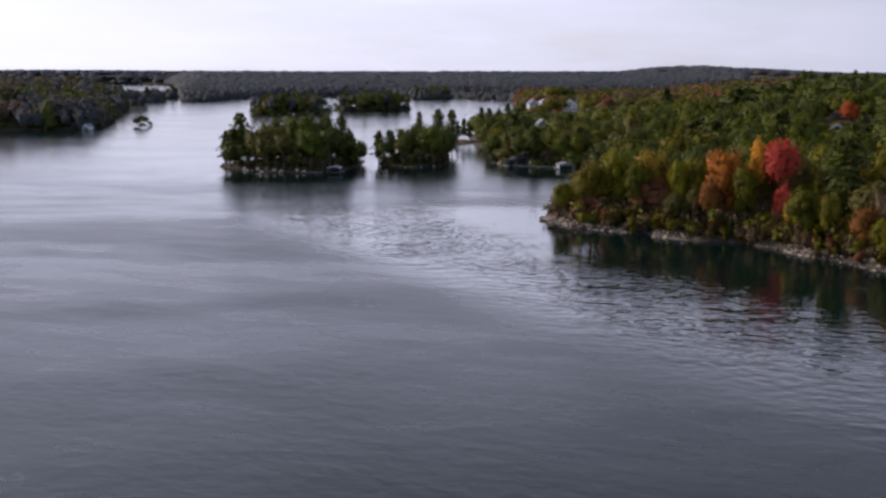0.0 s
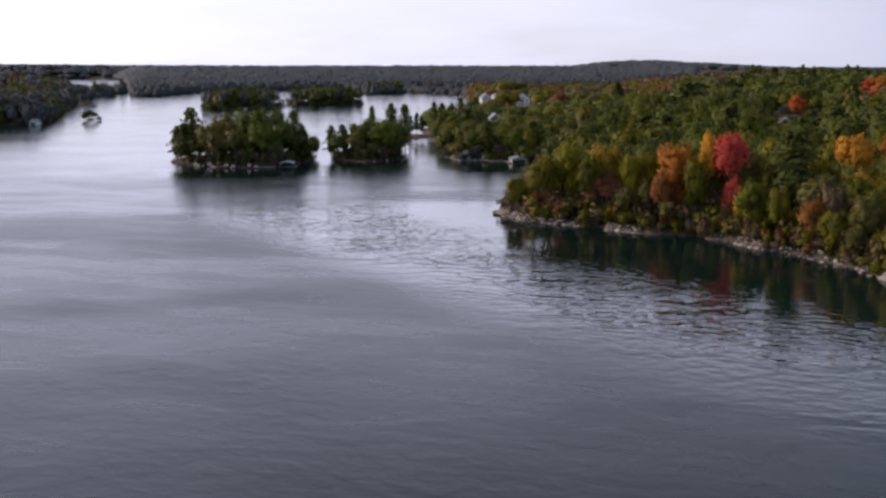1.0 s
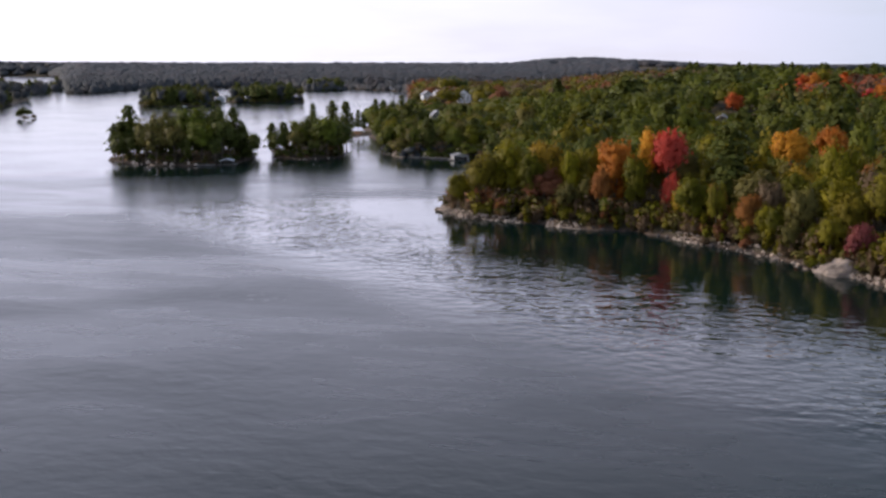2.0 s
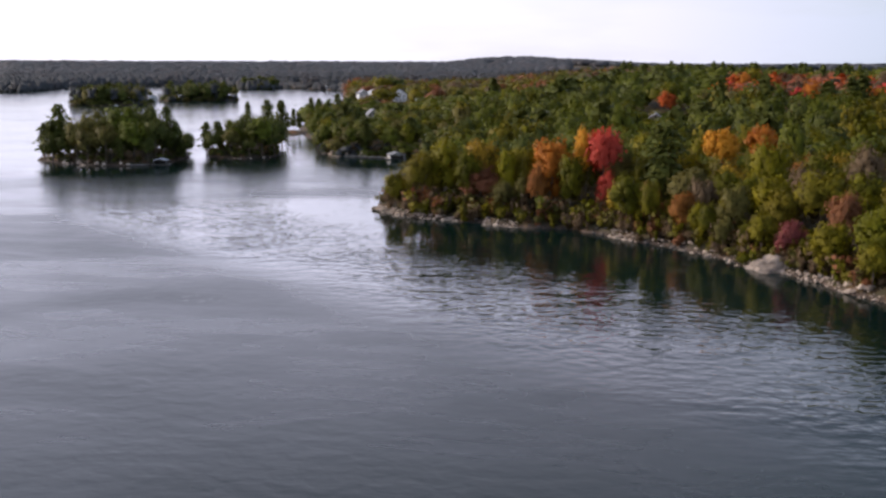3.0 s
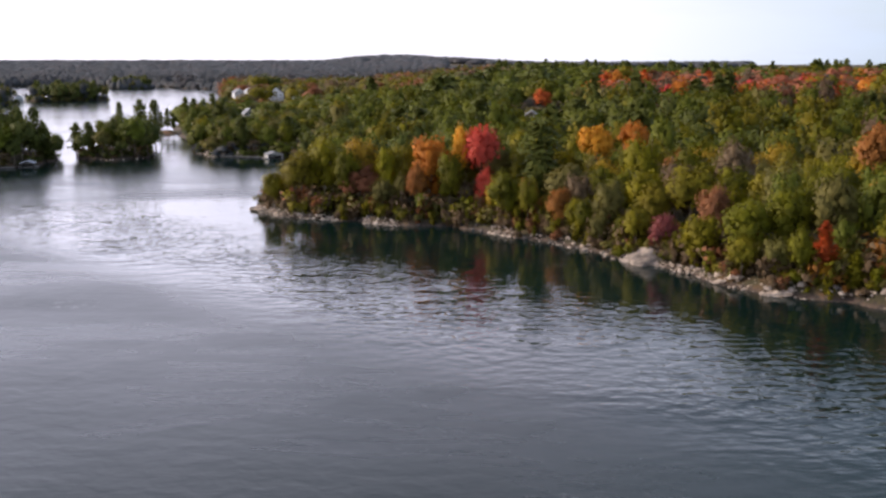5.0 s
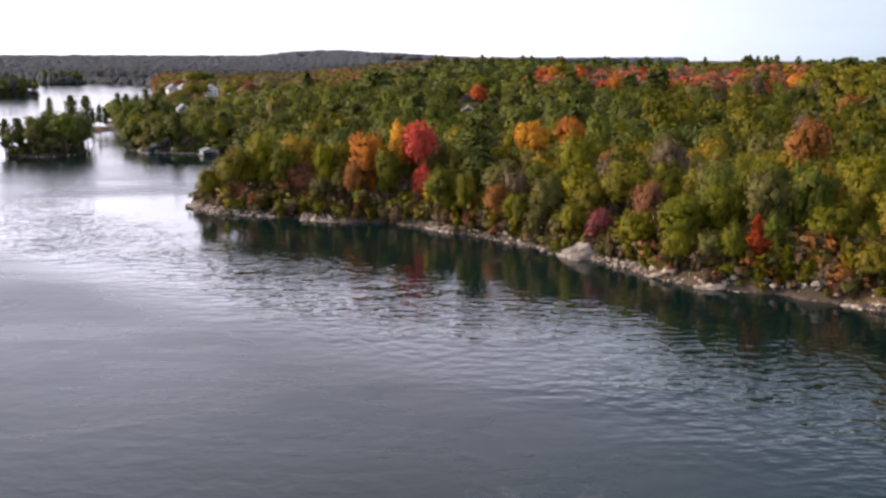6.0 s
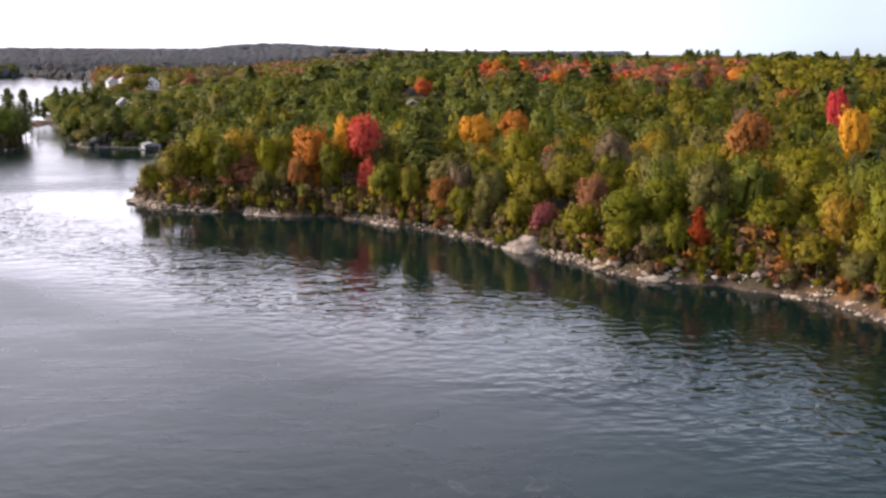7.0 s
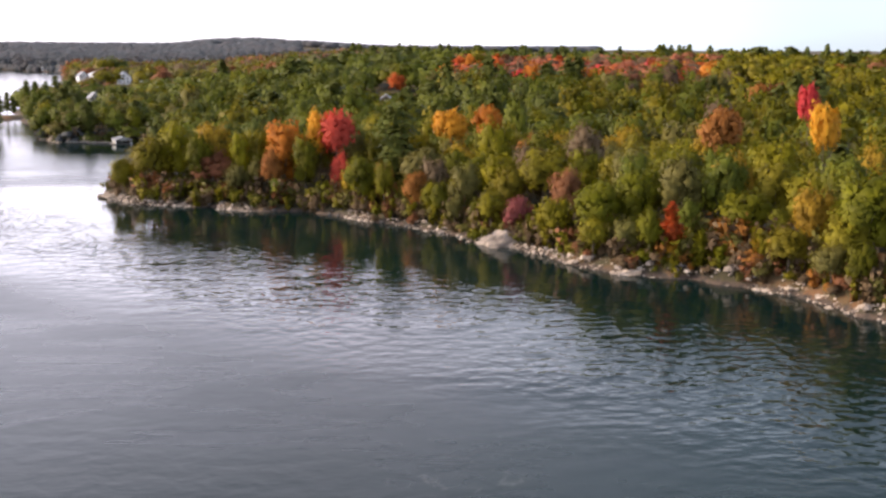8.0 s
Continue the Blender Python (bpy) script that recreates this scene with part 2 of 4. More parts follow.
    small = node(t, "ShaderNodeTexNoise", Scale=0.46, Detail=2.0, Roughness=0.45, Distortion=0.3)
    large = node(t, "ShaderNodeTexNoise", Scale=0.10, Detail=1.0)
    for n in (small, large):
        link(t, crest.outputs[0], n.inputs["Vector"])
    height = maths("ADD", small.outputs[0], maths("MULTIPLY", large.outputs[0], 0.6))
    stretched = t.nodes.new("ShaderNodeMapping")
    stretched.inputs["Scale"].default_value = (0.35, 1.0, 1.0)
    link(t, crest.outputs[0], stretched.inputs[0])
    streak = node(t, "ShaderNodeTexNoise", Scale=0.13, Detail=5.0, Roughness=0.72, Distortion=0.6)
    link(t, stretched.outputs[0], streak.inputs["Vector"])
    # distance from the wooded bank, bent by the current
    soft = t.nodes.new("ShaderNodeVectorMath")
    soft.operation = "MULTIPLY_ADD"
    soft.inputs[1].default_value = (34, 34, 0)
    link(t, warp.outputs["Color"], soft.inputs[0])
    link(t, geo.outputs["Position"], soft.inputs[2])
    off = maths("SUBTRACT", 201.0, along((0.884, 0.47, 0), soft.outputs[0]))
    split = t.nodes.new("ShaderNodeSeparateXYZ")
    link(t, soft.outputs[0], split.inputs[0])
    inner = blend(365.0, 325.0, 0.0, 1.0, split.outputs["Y"])
    bank = lee = maths("MULTIPLY", blend(58.0, 98.0, 1.0, 0.0, off), inner)
    for spot, reach in (((46, 447, 0), 36), ((-62, 437, 0), 42), ((-12, 466, 0), 26)):
        gap = t.nodes.new("ShaderNodeVectorMath")
        gap.operation = "DISTANCE"
        gap.inputs[1].default_value = spot
        link(t, geo.outputs["Position"], gap.inputs[0])
        lee = maths("MAXIMUM", lee, blend(reach * 1.0, reach * 0.2, 0.0, 0.85, gap.outputs["Value"]))
    span = t.nodes.new("ShaderNodeVectorMath")
    span.operation = "LENGTH"
    link(t, geo.outputs["Position"], span.inputs[0])
    far = span.outputs["Value"]
    # sheltered water is dark and clear: still along the stones, broken by wavelets further out
    still = maths("MAXIMUM", blend(22.0, 50.0, 0.22, 1.0, off), maths("SUBTRACT", 1.0, inner))
    steep = maths("MULTIPLY", blend(0.0, 1.0, 0.6, 2.7, bank), still)
    steep = maths("MULTIPLY", steep, blend(380.0, 850.0, 1.0, 0.3, far))
    chop = maths("MULTIPLY", maths("MULTIPLY", height, calm.outputs[0]), steep)
    bump = node(t, "ShaderNodeBump", Strength=1.0, Distance=0.15)
    link(t, chop, bump.inputs["Height"])
    link(t, bump.outputs[0], p.inputs["Normal"])
    # the open channel is ruffled by the wind in streaks, the wide reach beyond the islands glassier
    rough = maths("MULTIPLY", blend(0.0, 1.0, 0.31, 0.05, lee), blend(0.22, 1.0, 0.84, 1.1, calm.outputs[0]))
    rough = maths("MULTIPLY", rough, blend(0.3, 0.7, 0.9, 1.1, streak.outputs[0]))
    rough = maths("ADD", rough, maths("MULTIPLY", blend(14.0, 34.0, 0.05, 0.0, off), inner))
    link(t, maths("MULTIPLY", rough, blend(210.0, 600.0, 1.0, 0.42, far)), p.inputs["Roughness"])
    return m


# ---- the lie of the land ----
MAINLAND = [
    (27, 305), (33.8, 289.5), (46.3, 278), (60, 264.5), (72, 260.5), (78, 249.5), (81.5, 239), (87.5, 228), (93, 208), (96, 200.5),
    (100, 185), (102, 169), (113, 161), (120, 144.5), (120.5, 130), (122, 122), (126, 100), (140, 60), (170, 0), (200, -90),
    (1200, -500), (4700, -500), (4700, 4700), (-4700, 4700), (-4700, 3300), (-2000, 3650), (-900, 3700), (-680, 2900), (-488, 2100),
    (-398, 1720), (-362, 1570), (-325, 1555), (-290, 1850), (-100, 1950), (0, 1830), (95, 1620), (90, 1300), (68, 1000), (48, 800), (16, 715), (18, 617),
    (24, 560), (21, 500), (28, 482), (51, 471), (60, 462), (58, 420), (50, 370), (36, 330),
]
WEST_SHORE = [
    (-460, 760), (-304, 776), (-252, 790), (-249, 815), (-268, 900), (-318, 1125), (-324, 1190), (-340, 1290), (-378, 1400), (-440, 1460), (-600, 1500),
    (-1500, 1300), (-2500, 900), (-2500, 300), (-900, 700),
]
NEAR_ISLAND = [(-96, 478), (-84, 462), (-69, 449), (-55, 447), (-41, 453), (-35, 480), (-38, 525), (-60, 520), (-85, 505)]
PINE_ISLAND = [(-29, 494), (-23, 481), (-11, 474), (0, 481), (3, 500), (2, 540), (-6, 545), (-20, 520)]
# small round islands: x, y, half width, half depth
ISLETS = [(-150, 1110, 39, 38), (-75, 1215, 43, 40), (-16, 1712, 28, 30), (-396, 1545, 15, 22), (-417, 1725, 12.5, 10), (-229, 852, 7, 7), (12, 640, 7, 10), (-118, 1180, 10, 10)]


def inside(px, py, poly):
    """Signed distance to a polygon's edge in metres, positive inside."""
    best = np.full(px.shape, 1e9)
    odd = np.zeros(px.shape, bool)
    for (ax, ay), (bx, by) in zip(poly, poly[1:] + poly[:1]):
        ex, ey = bx - ax, by - ay
        s = np.clip(((px - ax) * ex + (py - ay) * ey) / (ex * ex + ey * ey), 0, 1)
        best = np.minimum(best, (px - ax - s * ex) ** 2 + (py - ay - s * ey) ** 2)
        cross = (ay > py) != (by > py)
        odd ^= cross & (px < ax + (py - ay) / (by - ay if by != ay else 1e-9) * ex)
    return np.where(odd, 1, -1) * np.sqrt(best)


def wobble(px, py):
    return (np.sin(px * 0.71 + 1.3 * np.sin(py * 0.53)) + np.sin(py * 0.83 + 1.7 * np.sin(px * 0.37)) + 0.6 * np.sin(px * 1.9 + py * 1.3)) / 2.6


def smooth(a, b, v):
    s = np.clip((v - a) / (b - a), 0, 1)
    return s * s * (3 - 2 * s)


def land(px, py):
    """Height of the ground over the water, and the distance inland."""
    px, py = np.asarray(px, float), np.asarray(py, float)
    r, az = np.hypot(px, py), np.degrees(np.arctan2(px, py))
    main = inside(px, py, MAINLAND)
    west = inside(px, py, WEST_SHORE)
    d = np.maximum(main, west)
    for poly in (NEAR_ISLAND, PINE_ISLAND):
        d = np.maximum(d, inside(px, py, poly))
    for x, y, rx, ry in ISLETS:
        q = np.hypot((px - x) / rx, (py - y) / ry)
        d = np.maximum(d, (1 - q) * min(rx, ry))
    d = d + 0.9 * wobble(px, py) + 1.3 * wobble(px * 0.27, py * 0.27)
    dd = np.maximum(d, 0)
    h = 1.3 * (1 - np.exp(-dd / 1.0)) + 2.2 * (1 - np.exp(-dd / 14)) + 0.35 * wobble(px * 0.6, py * 0.6) * np.minimum(dd / 4, 1)
    # steep rocky bank
    h += 3.5 * (1 - np.exp(-dd / 4)) * np.exp(-((px - 121) ** 2 + (py - 152) ** 2) / 25 ** 2)
    # ridge of the mainland, then the far hills
    m = np.clip(main / 60, 0, 1)
    h += m * smooth(8, 19, az) * (16 + 2.6 * wobble(px * 0.035, py * 0.035)) * smooth(330, 850, r)
    h += m * 24 * smooth(1900, 3600, r) * (1 - 0.9 * smooth(14, 20, az))
    h += m * 5 * smooth(2500, 3600, r) * np.exp(-((az + 20) / 6) ** 2)
    h += m * 12 * smooth(3000, 3700, r) * np.exp(-((az - 11.8) / 2.2) ** 4)
    h += np.clip(main / 30, 0, 1) * 9 * np.exp(-((px - 90) ** 2 + (py - 1015) ** 2) / 85 ** 2)
    h += np.clip(west / 80, 0, 1) * 16
    return np.where(d > 0, h, np.maximum(d * 0.7, -4.0)), d


def ground_z(x, y):
    return float(land(np.array([x]), np.array([y]))[0][0])


def mesh_from(name, verts, faces, materials, index=None, smooth_shade=False, normals=None):
    """A mesh from arrays: verts (n, 3), faces (m, 3 or 4)."""
    me = bpy.data.meshes.new(name)
    verts, faces = np.asarray(verts, np.float32), np.asarray(faces, np.int32)
    k = faces.shape[1]
    me.vertices.add(len(verts))
    me.vertices.foreach_set("co", verts.ravel())
    me.loops.add(faces.size)
    me.loops.foreach_set("vertex_index", faces.ravel())
    me.polygons.add(len(faces))
    me.polygons.foreach_set("loop_start", np.arange(0, faces.size, k, dtype=np.int32))
    for mat in materials:
        me.materials.append(mat)
    if index is not None:
        me.polygons.foreach_set("material_index", np.asarray(index, np.int32))
    me.polygons.foreach_set("use_smooth", np.full(len(faces), smooth_shade))
    me.update(calc_edges=True)
    if normals is not None:
        me.normals_split_custom_set_from_vertices(np.asarray(normals, np.float32))
    return me


def build_ground():
    az = np.radians(np.concatenate([np.arange(-180, -30, 6), np.arange(-30, -23, 1), np.arange(-23, 47, 0.22), np.arange(47, 60, 1), np.arange(60, 180, 6)]))
    r = np.concatenate([[1, 40], np.geomspace(90, 6600, 230)])
    aa, rr = np.meshgrid(az, r)
    x, y = rr * np.sin(aa), rr * np.cos(aa)
    z, _ = land(x.ravel(), y.ravel())
    n, k = len(az), len(r)
    i, j = np.meshgrid(np.arange(k - 1), np.arange(n), indexing="ij")
    j2 = (j + 1) % n
    f = np.stack([i * n + j, i * n + j2, (i + 1) * n + j2, (i + 1) * n + j], -1).reshape(-1, 4)[:, ::-1]
    me = mesh_from("ground", np.stack([x.ravel(), y.ravel(), z], 1), f, [ground_material()], smooth_shade=True)
    tagged(new("ground", me), "rocky wooded shore, islands and river bed", "ground", kind="structure")


def build_water():
    n = 96
    ring = [(6500 * math.sin(2 * math.pi * i / n), 6500 * math.cos(2 * math.pi * i / n), 0) for i in range(n)]
    bm = bmesh.new()
    bm.faces.new([bm.verts.new(v) for v in reversed(ring)])
    me = bpy.data.meshes.new("water")
    bm.to_mesh(me)
    me.materials.append(water_material())
    tagged(new("water", me), "wide rippled grey river with swirling currents", "water", kind="structure")


build_ground()
build_water()

# ---- trees ----


def icosahedron():
    g = (1 + 5 ** 0.5) / 2
    v = np.array([(-1, g, 0), (1, g, 0), (-1, -g, 0), (1, -g, 0), (0, -1, g), (0, 1, g), (0, -1, -g), (0, 1, -g), (g, 0, -1), (g, 0, 1), (-g, 0, -1), (-g, 0, 1)])
    f = np.array([(0, 11, 5), (0, 5, 1), (0, 1, 7), (0, 7, 10), (0, 10, 11), (1, 5, 9), (5, 11, 4), (11, 10, 2), (10, 7, 6), (7, 1, 8),
                  (3, 9, 4), (3, 4, 2), (3, 2, 6), (3, 6, 8), (3, 8, 9), (4, 9, 5), (2, 4, 11), (6, 2, 10), (8, 6, 7), (9, 8, 1)])
    return v / np.linalg.norm(v[0]), f


def unit(v):
    return v / np.maximum(np.linalg.norm(v, axis=-1, keepdims=True), 1e-9)


def clumps(rng, centres, normals, size):
    """Leaf clumps: small uneven four-cornered sprays. Returns corners (n, 4, 3)."""
    n = len(centres)
    nrm = unit(normals)
    t = unit(np.cross(nrm, rng.normal(size=(n, 3))))
    b = np.cross(nrm, t)
    s = size * rng.uniform(0.6, 1.35, n)
    out = np.empty((n, 4, 3))
    for k in range(4):
        ang = math.pi / 2 * k + rng.uniform(-0.5, 0.5, n)
        rad = s * rng.uniform(0.45, 1.0, n)
        out[:, k] = centres + t * (np.cos(ang) * rad)[:, None] + b * (np.sin(ang) * rad)[:, None] + nrm * (s * rng.uniform(-0.25, 0.25, n))[:, None]
    return out


def broadleaf(rng, count, size, lobes=13, low=0.24, wide=0.40, rough=0.5, heart=0.78, lobe=0.15):
    """A broadleaf crown of unit height: overlapping lobes of leaf clumps around dark hearts."""
    mid, half = (1 + low) / 2, (1 - low) / 2
    k = np.arange(lobes) + 0.5
    up, turn = 1 - 1.75 * k / lobes, 2.39996 * k + rng.uniform(0, 6.28)
    flat = np.sqrt(1 - up ** 2)
    dirs = unit(np.stack([flat * np.cos(turn), flat * np.sin(turn), up], 1) + 0.28 * rng.normal(size=(lobes, 3)))
    reach = rng.uniform(0.45, 0.72, lobes)[:, None]
    c = dirs * reach * [wide, wide, half] + [0, 0, mid]
    rad = rng.uniform(0.75, 1.25, lobes) * lobe * (13 / lobes) ** 0.36 * (wide / 0.40) ** 0.5
    c[0], rad[0] = (0, 0, mid), 1.45 * lobe
    pick = rng.choice(lobes, count, p=rad ** 2 / (rad ** 2).sum())
    d = unit(rng.normal(size=(count, 3)) + [0, 0, 0.35])
    pos = c[pick] + d * (rad[pick] * rng.uniform(0.55, 1.3, count))[:, None]
    gap = np.linalg.norm(pos[:, None] - c[None], axis=2) / rad[None]
    gap[np.arange(count), pick] = 9
    keep = gap.min(1) > 0.55
    pos, d = pos[keep], d[keep]
    out = unit((pos - [0, 0, mid]) * [1, 1, 0.8])
    corners = clumps(rng, pos, d + 0.5 * out + rough * rng.normal(size=pos.shape), size)
    v, f = icosahedron()
    hearts = [(v * rad[i] * heart * rng.uniform(0.85, 1.1, (12, 1)) + c[i]) for i in range(lobes)]
    return corners, np.concatenate(hearts), np.concatenate([f + 12 * i for i in range(lobes)])


def conifer(rng, count, size, whorls=13, low=0.12, wide=0.24, ragged=0.35, blunt=False, flat=1.0):
    """A pine or cedar crown: whorls of flat, slightly rising boughs."""
    pos, nrm = [], []
    per = max(1, count // (whorls * 5))
    for w in range(whorls):
        s = w / (whorls - 1)
        z = low + (1 - low) * s * 0.96
        r = wide * (0.12 + 0.9 * math.sin(math.pi * (0.28 + 0.68 * s)) if blunt else (1 - s) ** 0.6) * rng.uniform(1 - ragged, 1 + ragged * 0.4) + 0.025
        turn = rng.uniform(0, 6.28)
        for k in range(5):
            ang = turn + k * 1.257 + rng.uniform(-0.3, 0.3)
            reach = r * rng.uniform(0.65, 1.1)
            u = rng.uniform(0.15, 1, per) ** 0.7
            side = rng.normal(size=per) * 0.28 * reach * u
            x, y = math.cos(ang), math.sin(ang)
            pos.append(np.stack([x * u * reach - y * side, y * u * reach + x * side, z + 0.12 * reach * u + rng.normal(size=per) * 0.012], 1))
            nrm.append(np.tile([x * (1.25 - flat), y * (1.25 - flat), flat], (per, 1)))
    pos, nrm = np.concatenate(pos), np.concatenate(nrm)
    corners = clumps(rng, pos, nrm + 0.45 * rng.normal(size=pos.shape), size)
    k = 7
    ang = np.arange(k) * 2 * math.pi / k
    heart = np.concatenate([np.stack([np.cos(ang) * wide * 0.45, np.sin(ang) * wide * 0.45, np.full(k, low + 0.04)], 1), [[0, 0, 0.93]]])
    f = np.array([(i, (i + 1) % k, k) for i in range(k)])
    return corners, heart, f


def joined(corners, heart, hf):
    """One array mesh: leaf quads split in two, and the hearts."""
    n = len(corners)
    # every spray faces outward
    face = np.cross(corners[:, 1] - corners[:, 0], corners[:, 2] - corners[:, 0])
    out = corners.mean(1) - [0, 0, 0.45]
    turned = (face * out).sum(1) < 0
    corners = np.where(turned[:, None, None], corners[:, ::-1], corners)
    base = np.arange(n)[:, None] * 4
    f = np.concatenate([base + [0, 1, 2], base + [0, 2, 3], hf + 4 * n])
    return np.concatenate([corners.reshape(-1, 3), heart]), f


def soft_normals(v, f, height, width, keep, lift=0.25):
    """Normals of a crown of the given size: leaves shade with the roundness of the crown, keeping some of their own tilt."""
    scale = np.array([width, width, height])
    p = v * scale
    own = np.zeros_like(p)
    face = np.cross(p[f[:, 1]] - p[f[:, 0]], p[f[:, 2]] - p[f[:, 0]])
    for k in range(3):
        np.add.at(own, f[:, k], face)
    round_out = unit((v - [0, 0, 0.42]) / [0.42, 0.42, 0.5] * [1, 1, 1.1] / scale * width + [0, 0, lift])
    return unit(keep * unit(own) + (1 - keep) * round_out)


CROWNS, TRUNKS = {}, {}


def crown_shape(kind, variant, fine):
    rng = np.random.default_rng(100 * variant + {"oak": 1, "maple": 2, "pine": 3, "cedar": 4, "shrub": 5, "crest": 6, "tall": 7, "cone": 8, "grove": 9, "brush": 10}[kind] + 17 * (fine + 2))
    if fine == -2:
        # far off: a plain uneven crown
        v, f = icosahedron()
        return v * 0.5 * rng.uniform(0.8, 1.15, (12, 1)) * [0.9, 0.9, 1] + [0, 0, 0.5], f
    if fine == -1:
        v, f = icosahedron()
        heart = v * 0.36 * rng.uniform(0.8, 1.15, (12, 1)) * [0.9, 0.9, 1] + [0, 0, 0.48]
        d = unit(rng.normal(size=(40, 3)) + [0, 0, 0.5])
        leaves = clumps(rng, d * rng.uniform(0.32, 0.53, (40, 1)) * [0.95, 0.95, 1] + [0, 0, 0.5], d + 0.4 * rng.normal(size=(40, 3)), 0.13)
        return joined(leaves, heart, f)
    count, size = [(80, 0.105), (180, 0.070), (1650, 0.030), (640, 0.044)][fine]
    many = [4, 7, 24, 16][fine]
    heart = [0.78, 0.64, 0.62, 0.58][fine]
    tilt = [0.25, 0.32, 0.45, 0.45][fine]
    if kind == "pine":
        return joined(*conifer(rng, [90, 210, 1250, 620][fine], size * 1.15, whorls=[9, 13, 16, 14][fine], low=0.14 if fine < 3 else 0.20, wide=0.25, ragged=0.5, blunt=True, flat=0.45 if fine < 2 else 0.8))
    if kind in ("cedar", "cone"):
        return joined(*conifer(rng, count, size, whorls=14, low=0.04, wide=0.26, ragged=0.15 if kind == "cedar" else 0.65))
    if kind == "shrub":
        return joined(*broadleaf(rng, count, size * 1.4, lobes=[4, 6, 9, 9][fine], low=0.0, wide=0.5, rough=0.6, heart=0.5))
    if kind == "brush":
        # thin upright stems with loose leaves, open enough to see through
        n = [34, 90, 200, 120][fine]
        stem = rng.integers(0, 9, n)
        lean = rng.normal(size=(9, 2)) * 0.22
        up = rng.uniform(0.05, 1.0, n) ** 0.8
        pos = np.stack([lean[stem, 0] * up, lean[stem, 1] * up, up * (0.7 + 0.3 * rng.random(9)[stem])], 1) + rng.normal(size=(n, 3)) * 0.07
        out = pos * [1, 1, 0.2] + 0.5 * rng.normal(size=(n, 3)) + [0, 0, 0.3]
        v, f = icosahedron()
        return joined(clumps(rng, pos, out, [0.17, 0.12, 0.08, 0.1][fine]), v * [0.1, 0.1, 0.2] + [0, 0, 0.2], f)
    if kind == "crest":
        return joined(*broadleaf(rng, count, size * 0.9, lobes=many, low=0.60, wide=0.37, rough=tilt, heart=heart, lobe=0.115))
    if kind == "tall":
        return joined(*broadleaf(rng, count, size, lobes=many, low=0.42, wide=0.37, rough=tilt, heart=heart, lobe=0.150))
    if kind == "grove":
        return joined(*broadleaf(rng, count, size, lobes=many, low=0.22, wide=0.44, rough=tilt, heart=heart, lobe=0.17))
    if kind == "maple":
        return joined(*broadleaf(rng, count, size, lobes=many, low=0.08, wide=0.37, rough=tilt, heart=heart, lobe=0.165))
    return joined(*broadleaf(rng, count, size, lobes=many, low=0.10, wide=0.42, rough=tilt, heart=heart, lobe=0.165))


def tube(points, radii, sides=6):
    v, f = [], []
    for i, (q, r) in enumerate(zip(points, radii)):
        for k in range(sides):
            a = 2 * math.pi * k / sides
            v.append((q[0] + r * math.cos(a), q[1] + r * math.sin(a), q[2]))
        if i:
            o = (i - 1) * sides
            f += [(o + k, o + (k + 1) % sides, o + sides + (k + 1) % sides, o + sides + k) for k in range(sides)]
    return v, f


def trunk_mesh(kind, variant):
    key = (kind, variant)
    if key in TRUNKS:
        return TRUNKS[key]
    rng = random.Random(variant * 7 + len(kind))
    v, f = tube([(0, 0, -0.06), (0.004, 0, 0.03), (rng.uniform(-.02, .02), rng.uniform(-.02, .02), 0.4), (0, 0, 0.8 if kind != "pine" else 0.97)], [0.026, 0.019, 0.013, 0.003])
    if kind in ("oak", "maple", "crest", "tall", "grove"):
        for i in range(7):
            a, z, l = rng.uniform(0, 6.28), rng.uniform(0.18, 0.5), rng.uniform(0.16, 0.3)
            bend = rng.uniform(0.5, 1.1)
            pts = [(0, 0, z), (math.cos(a) * l * 0.5, math.sin(a) * l * 0.5, z + l * bend * 0.4), (math.cos(a) * l, math.sin(a) * l, z + l * bend)]
            v2, f2 = tube(pts, [0.009, 0.006, 0.002], 5)
            f += [tuple(x + len(v) for x in q) for q in f2]
            v += v2
    TRUNKS[key] = mesh_from("trunk", v, f, [BARK], smooth_shade=True)
    return TRUNKS[key]


WORDS = {
    "green": "green leaves", "deep_green": "deep green leaves", "olive": "olive-green leaves", "yellow_green": "yellow-green leaves", "grey_green": "grey-green leaves",
    "gold": "golden yellow leaves", "amber": "bright amber leaves", "orange": "orange leaves", "flame": "flame-orange leaves",
    "red": "scarlet leaves", "salmon": "salmon-red leaves", "crimson": "dusty crimson leaves", "rust": "rusty leaves", "brown": "reddish-brown leaves",
    "grey": "grey-brown leaves", "spruce": "haze-greyed needles", "bare": "haze-greyed bare twigs", "pine": "dark green needles",
}
NAMES = {"oak": "oak_tree", "maple": "maple_tree", "crest": "maple_tree", "tall": "maple_tree", "cone": "maple_tree", "grove": "oak_tree", "pine": "pine_tree", "cedar": "cedar_tree", "shrub": "shrub"}
KIND_WORDS = {"oak": "broad rounded tree", "maple": "full maple tree", "crest": "tall high-crowned maple", "tall": "tall maple tree", "cone": "narrow pointed maple", "grove": "high-crowned tree", "pine": "tall ragged pine", "cedar": "small dense cedar", "shrub": "low bushy shrub"}


